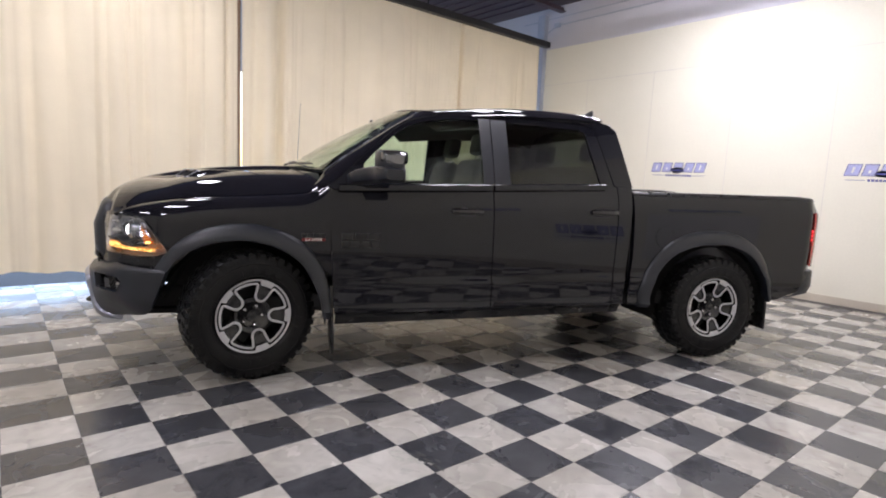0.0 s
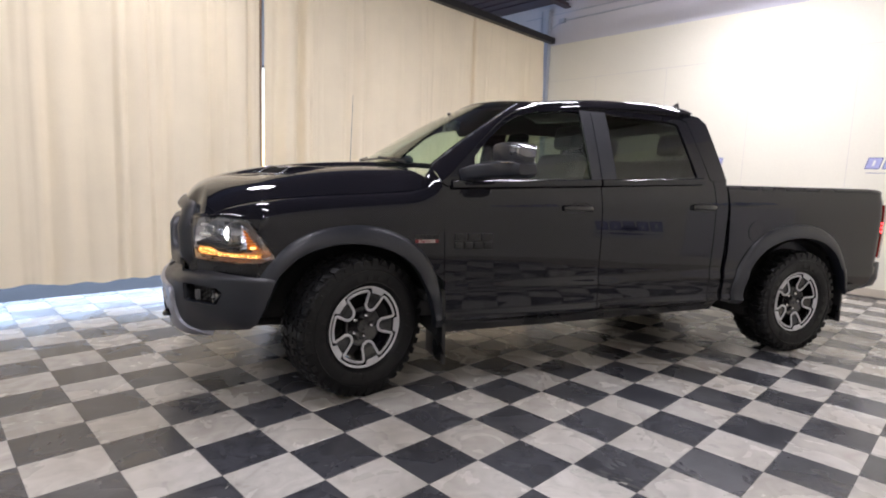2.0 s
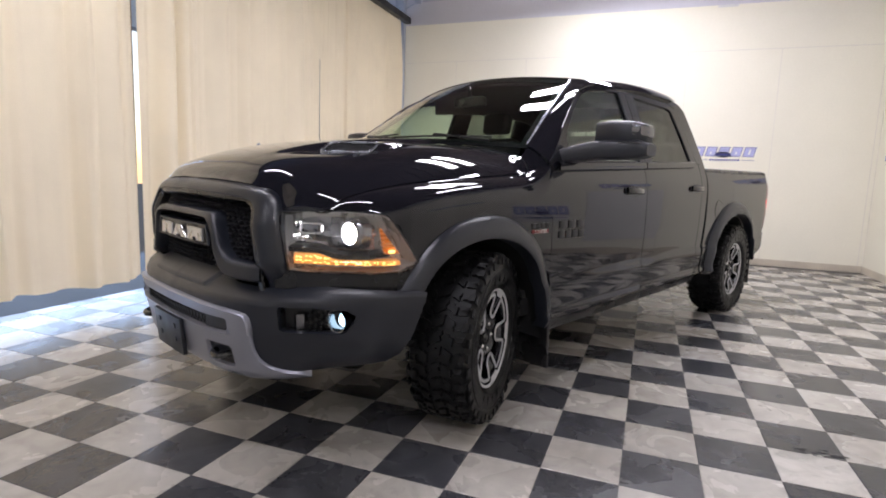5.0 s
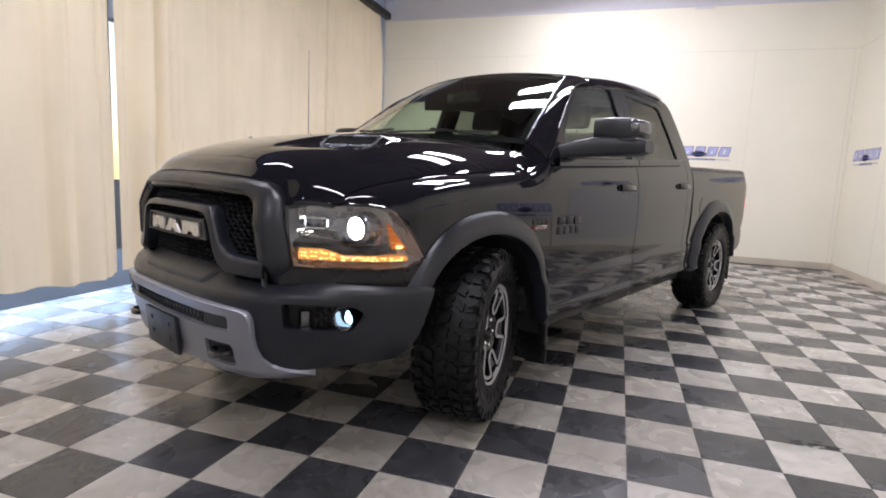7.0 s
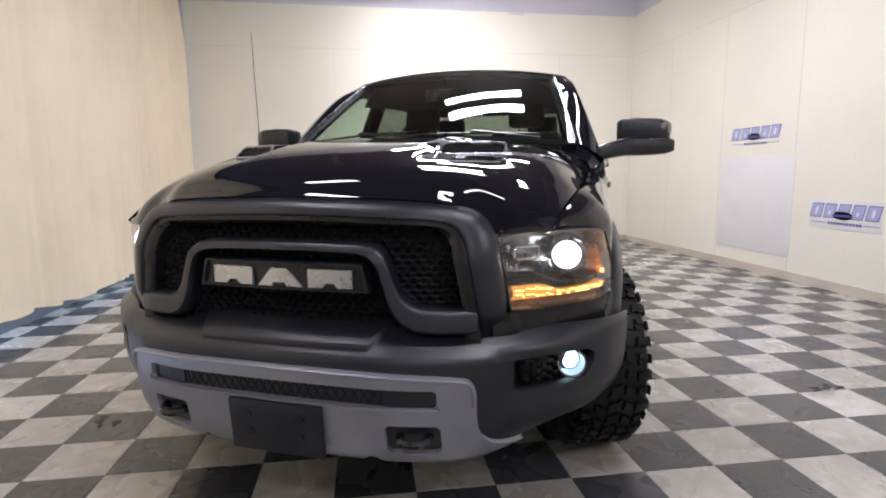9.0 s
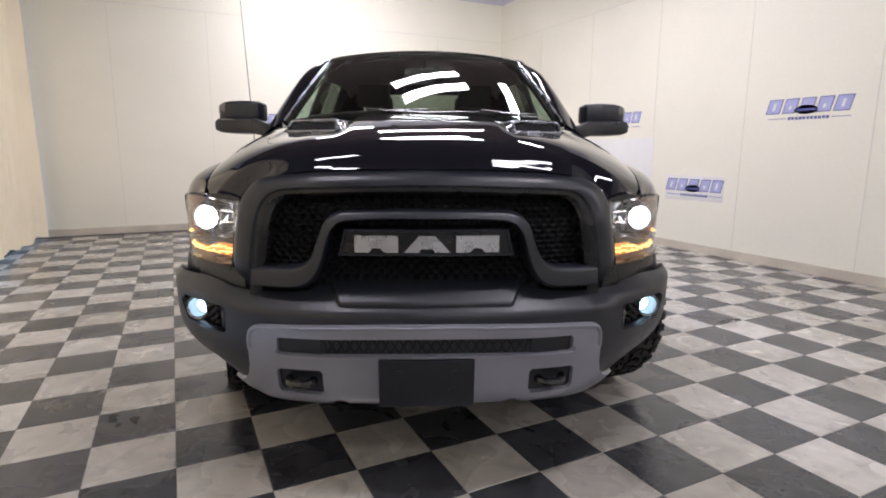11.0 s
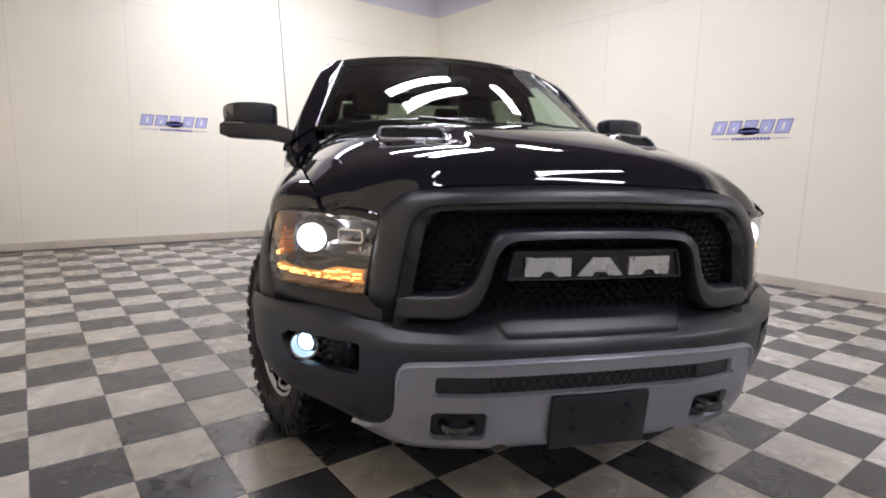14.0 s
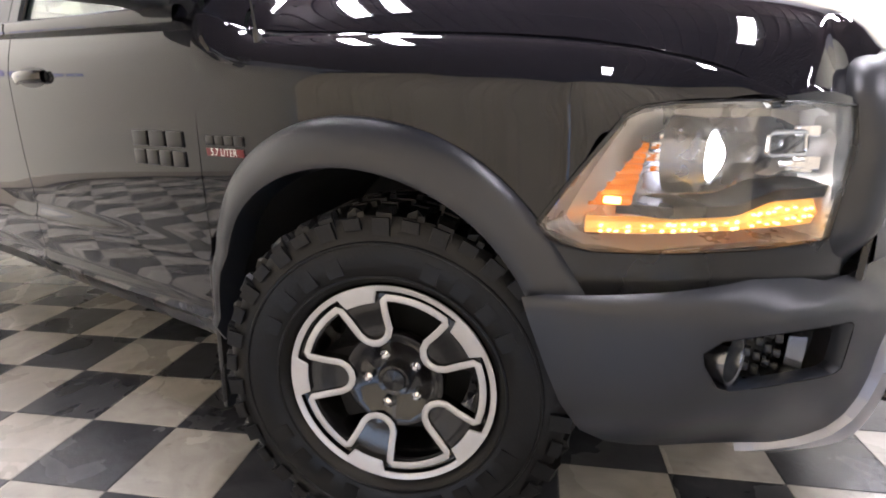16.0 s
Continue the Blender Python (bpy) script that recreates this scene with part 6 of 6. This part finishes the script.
    for s in spokes:
        arm = [(0.200, 15.0), (0.165, 15.2), (0.130, 16.5), (0.112, 14.0), (0.101, 8.0)]
        path += [polar(r, s - radians(g)) for r, g in arm] + [polar(0.097, s)] + [polar(r, s + radians(g)) for r, g in arm[::-1]]
        path += [polar(0.2070, lerp(s + radians(17.0), s + radians(55.0), k / 6)) for k in range(7)]
    n = len(path)
    left, rght = [], []
    for i in range(n):
        p, q2 = path[i - 1], path[(i + 1) % n]
        d = Vector((q2[0] - p[0], q2[1] - p[1])).normalized()
        left.append((path[i][0] - d.y * 0.0074, path[i][1] + d.x * 0.0074))
        rght.append((path[i][0] + d.y * 0.0074, path[i][1] - d.x * 0.0074))

    def face_y(u, v, h):
        r = math.hypot(u, v)
        return (u, 0.094 + 0.014 * smoothstep(0.12, 0.20, r) + h, v)

    line = band(left, rght, [(0.0, 0.003), (0.0, 0.006), (0.10, 0.007), (0.90, 0.007), (1.0, 0.006), (1.0, 0.003)], face_y, closed=True)
    bmesh.ops.recalc_face_normals(line, faces=line.faces)
    wall = band(left, rght, [(0.02, -0.012), (0.02, 0.0034), (0.98, 0.0034), (0.98, -0.012)], face_y, closed=True)
    bmesh.ops.recalc_face_normals(wall, faces=wall.faces)
    part("spoke_edge", wall, M_RIMBLACK, rim)
    part("machined_line", line, M_MACHINED, rim, "machined silver line")
    ringA, ringB = [], []
    for k in range(180):
        t = 2 * math.pi * k / 180
        near = min(abs((t - s + math.pi) % (2 * math.pi) - math.pi) for s in spokes)
        inner = 0.2245 - 0.027 * smoothstep(radians(11.8), radians(9.8), near)
        ringA.append(polar(0.2375, t))
        ringB.append(polar(inner, t))
    line = band(ringA, ringB, [(0.0, -0.004), (0.03, 0.004), (0.85, 0.002), (1.0, 0.0), (1.0, -0.002)], lambda u, v, h: (u, 0.1195 + h, v), closed=True)
    bmesh.ops.recalc_face_normals(line, faces=line.faces)
    wall = band(ringA, ringB, [(0.05, -0.004), (0.05, -0.0015), (0.985, -0.0015), (0.985, -0.018)], lambda u, v, h: (u, 0.1195 + h, v), closed=True)
    bmesh.ops.recalc_face_normals(wall, faces=wall.faces)
    part("ring_edge", wall, M_RIMBLACK, rim)
    part("machined_ring", line, M_MACHINED, rim, "machined silver outer ring")
    for s in spokes:
        bm = bmesh.new()
        x, z = polar(0.063, s)
        add_rod(bm, (x, 0.058, z), (x, 0.090, z), 0.0125, 0.0115, n=6)
        add_rod(bm, (x, 0.089, z), (x, 0.096, z), 0.0115, 0.005, n=10)
        part("lug_nut", bm, M_CHROME, rim)
    bm = bmesh.new()
    rows = [[(r * math.cos(t), y, r * math.sin(t)) for t in [2 * math.pi * k / 28 for k in range(28)]] for r, y in ((0.040, 0.058), (0.040, 0.088), (0.036, 0.094), (0.028, 0.092), (0.026, 0.095), (0.002, 0.097))]
    add_sheet(bm, rows, closed_v=True)
    bmesh.ops.recalc_face_normals(bm, faces=bm.faces)
    part("centre_cap", bm, M_RIMBLACK, rim)
    bm = bmesh.new()
    add_rod(bm, (0, -0.005, 0), (0, 0.02, 0), 0.165, n=40)
    add_rod(bm, (0, -0.05, 0), (0, 0.055, 0), 0.075, n=24)
    part("brake_disc", bm, M_BRAKE, rim)
    part("caliper", box((0.08, -0.03, -0.09), (0.175, 0.05, 0.09), 0.015), M_MATT, rim)
    return w


M_BRAKE = varied("brake_iron", (0.006, 0.006, 0.006), 0.6, 0.2, 20, 200, 0.1, spec=0.2)
STEER = 21
w0 = build_wheel()
w0.matrix_basis = pose(-0.01, 0.868, 0.4065, 0, 50, STEER)
copy_thing(w0, pose(0.06, -0.868, 0.4065, 0, 18, STEER + 180))
copy_thing(w0, pose(-3.52, 0.858, 0.4065, 0, 48, 0))
copy_thing(w0, pose(-3.52, -0.858, 0.4065, 0, 40, 180))
tagged(truck, "black crew cab pickup truck with lit headlamps on a checkered floor", "pickup truck")


# ---------------------------------------------------------------- floor tiles
T = 0.3048


def tile_material(name, base, dark, light, island, relief):
    m = material(name, base, 0.35, spec=0.75)
    n, l, b = nodes_of(m)
    if island:
        rnd = n.new("ShaderNodeNewGeometry").outputs["Random Per Island"]
    else:
        rnd = n.new("ShaderNodeObjectInfo").outputs["Random"]
    tc = n.new("ShaderNodeNewGeometry").outputs["Position"]
    off = n.new("ShaderNodeVectorMath")
    off.operation = "MULTIPLY_ADD"
    comb = n.new("ShaderNodeCombineXYZ")
    for i, k in enumerate((17.0, 31.0, 9.0)):
        mt = n.new("ShaderNodeMath")
        mt.operation, mt.inputs[1].default_value = "MULTIPLY", k
        l.new(rnd, mt.inputs[0])
        l.new(mt.outputs[0], comb.inputs[i])
    l.new(tc, off.inputs[0])
    off.inputs[1].default_value = (1, 1, 1)
    l.new(comb.outputs[0], off.inputs[2])

    def noise_at(scale, detail, vec, dist=0.0):
        t = n.new("ShaderNodeTexNoise")
        t.inputs["Scale"].default_value, t.inputs["Detail"].default_value, t.inputs["Distortion"].default_value = scale, detail, dist
        l.new(vec, t.inputs["Vector"])
        return t.outputs[0]

    veins = noise_at(7.0, 6.0, off.outputs[0], 1.2)
    fine = noise_at(75.0, 5.0, off.outputs[0], 0.4)
    dirt = noise_at(1.1, 5.0, tc)
    scuff = noise_at(14.0, 8.0, tc, 0.6)
    c1 = ramp_node(m, veins, [(0.32, dark), (0.68, light)]).outputs[0]
    c2 = ramp_node(m, rnd, [(0.0, grey(0.80)), (1.0, grey(1.0))]).outputs[0]
    c3 = ramp_node(m, dirt, [(0.35, (0.80, 0.77, 0.72)), (0.62, grey(1.0))]).outputs[0]
    c4 = ramp_node(m, scuff, [(0.30, grey(0.72)), (0.40, grey(1.0))]).outputs[0]
    c = mix_node(m, c1, c2, 1.0, "MULTIPLY")
    c = mix_node(m, c, c3, 1.0, "MULTIPLY")
    c = mix_node(m, c, c4, 0.6, "MULTIPLY")
    l.new(c, b.inputs["Base Color"])
    wear = noise_at(3.3, 6.0, tc, 0.8)
    r1 = ramp_node(m, dirt, [(0.3, grey(0.39)), (0.7, grey(0.24))]).outputs[0]
    r2 = ramp_node(m, wear, [(0.36, grey(0.62)), (0.60, grey(1.0))]).outputs[0]
    l.new(mix_node(m, r1, r2, 1.0, "MULTIPLY"), b.inputs["Roughness"])
    ripple = noise_at(26.0, 3.0, off.outputs[0], 1.5)
    hgt = mix_node(m, mix_node(m, fine, ripple, 0.55), veins, 0.3)
    bump(m, hgt, relief, 0.003)
    return m


LIGHT_TILE = ((0.56, 0.535, 0.488), (0.465, 0.443, 0.402), (0.62, 0.595, 0.548))
DARK_TILE = ((0.058, 0.061, 0.071), (0.044, 0.046, 0.054), (0.078, 0.081, 0.092))
M_TILES = {(d, i): tile_material(f"{'charcoal' if d else 'ivory'}_floor_tile", *(DARK_TILE if d else LIGHT_TILE), i, 0.55 if d else 0.40) for d in (0, 1) for i in (0, 1)}


def tile_geometry(x0, y0, h=0.0, cut=1.0):
    """Corners and faces of a tile with a worn edge, cut short along y where the tiles end."""
    g, e, d = 0.0009, 0.0030, 0.0016
    vs, top = [], []
    for inset, z in ((g, -0.0025), (g, -d + h), (e, h)):
        for cx, cy in ((0, 0), (1, 0), (1, 1), (0, 1)):
            vs.append((x0 + (inset if cx == 0 else T - inset), y0 + (inset if cy == 0 else T * cut - inset), z))
    fs = [(8, 9, 10, 11)]
    for k in (0, 4):
        fs += [(k + i, k + (i + 1) % 4, k + 4 + (i + 1) % 4, k + 4 + i) for i in range(4)]
    return vs, fs


def is_dark(i, j):
    return (i - j - 1) % 2 == 0


floor = bpy.data.objects["floor"]
tile_mesh = {}
for d in (0, 1):
    me = bpy.data.meshes.new("tile")
    me.from_pydata(*[tile_geometry(-T / 2, -T / 2)[0], [], tile_geometry(0, 0)[1]])
    me.materials.append(M_TILES[(d, 0)])
    tile_mesh[d] = me
rest = {0: ([], []), 1: ([], [])}
rnd = random.Random(5)
for i in range(-23, 22):
    for j in range(-9, 16):
        d = int(is_dark(i, j))
        if -8 <= i < 7 and -7 <= j < 13:
            ob = new("tile", tile_mesh[d])
            ob.parent = floor
            ob.matrix_basis = pose((i + 0.5) * T, (j + 0.5) * T, rnd.uniform(-0.0004, 0.0004), rnd.uniform(-0.12, 0.12), rnd.uniform(-0.12, 0.12), 180 * rnd.randint(0, 1))
        else:
            vs, fs = tile_geometry(i * T, j * T, rnd.uniform(-0.0004, 0.0004), 0.5 if j == 15 else 1.0)
            k = len(rest[d][0])
            rest[d][0].extend(vs)
            rest[d][1].extend([tuple(q + k for q in f) for f in fs])
for d in (0, 1):
    me = bpy.data.meshes.new("tiles")
    me.from_pydata(rest[d][0], [], rest[d][1])
    me.materials.append(M_TILES[(d, 1)])
    ob = new("tiles", me)
    ob.parent = floor
    ob["kind"] = "stuff"

# old scuffs left on the tiles
M_SCUFF_DARK = varied("black_rubber_scuff", (0.02, 0.02, 0.02), 0.5, 0.3, 30, 200, 0.2)
M_SCUFF_PALE = varied("dried_grey_residue", (0.42, 0.41, 0.36), 0.7, 0.2, 30, 200, 0.3)


def scuff(cx, cy, length, width, turn, mat, seed, flecks=9):
    """A smear of small ragged flakes along one direction."""
    r = random.Random(seed)
    bm = bmesh.new()
    for k in range(flecks):
        t = r.uniform(-0.5, 0.5)
        px, py = t * length, r.uniform(-0.5, 0.5) * width
        a, b = r.uniform(0.12, 0.4) * length * 0.5, r.uniform(0.15, 0.5) * width * 0.5
        ring = []
        for q in range(11):
            g = 2 * math.pi * q / 11
            w = r.uniform(0.55, 1.1)
            lx, ly = px + a * w * math.cos(g), py + b * w * math.sin(g)
            c, s = math.cos(radians(turn)), math.sin(radians(turn))
            ring.append(bm.verts.new((cx + lx * c - ly * s, cy + lx * s + ly * c, 0.0008 + 0.00012 * k)))
        bm.faces.new(ring)
    ob = part("scuff", bm, mat, floor, smooth=False)
    return ob


scuff(0.345, -0.50, 0.20, 0.05, -80, M_SCUFF_DARK, 1, 14)
scuff(0.275, -0.45, 0.22, 0.07, -75, M_SCUFF_PALE, 2, 16)
scuff(0.71, 3.36, 0.05, 0.02, 20, M_SCUFF_DARK, 3, 5)
scuff(0.50, 3.25, 0.18, 0.10, 10, M_SCUFF_DARK, 4, 7)
scuff(-0.9, 0.55, 0.12, 0.03, 40, M_SCUFF_PALE, 5, 6)
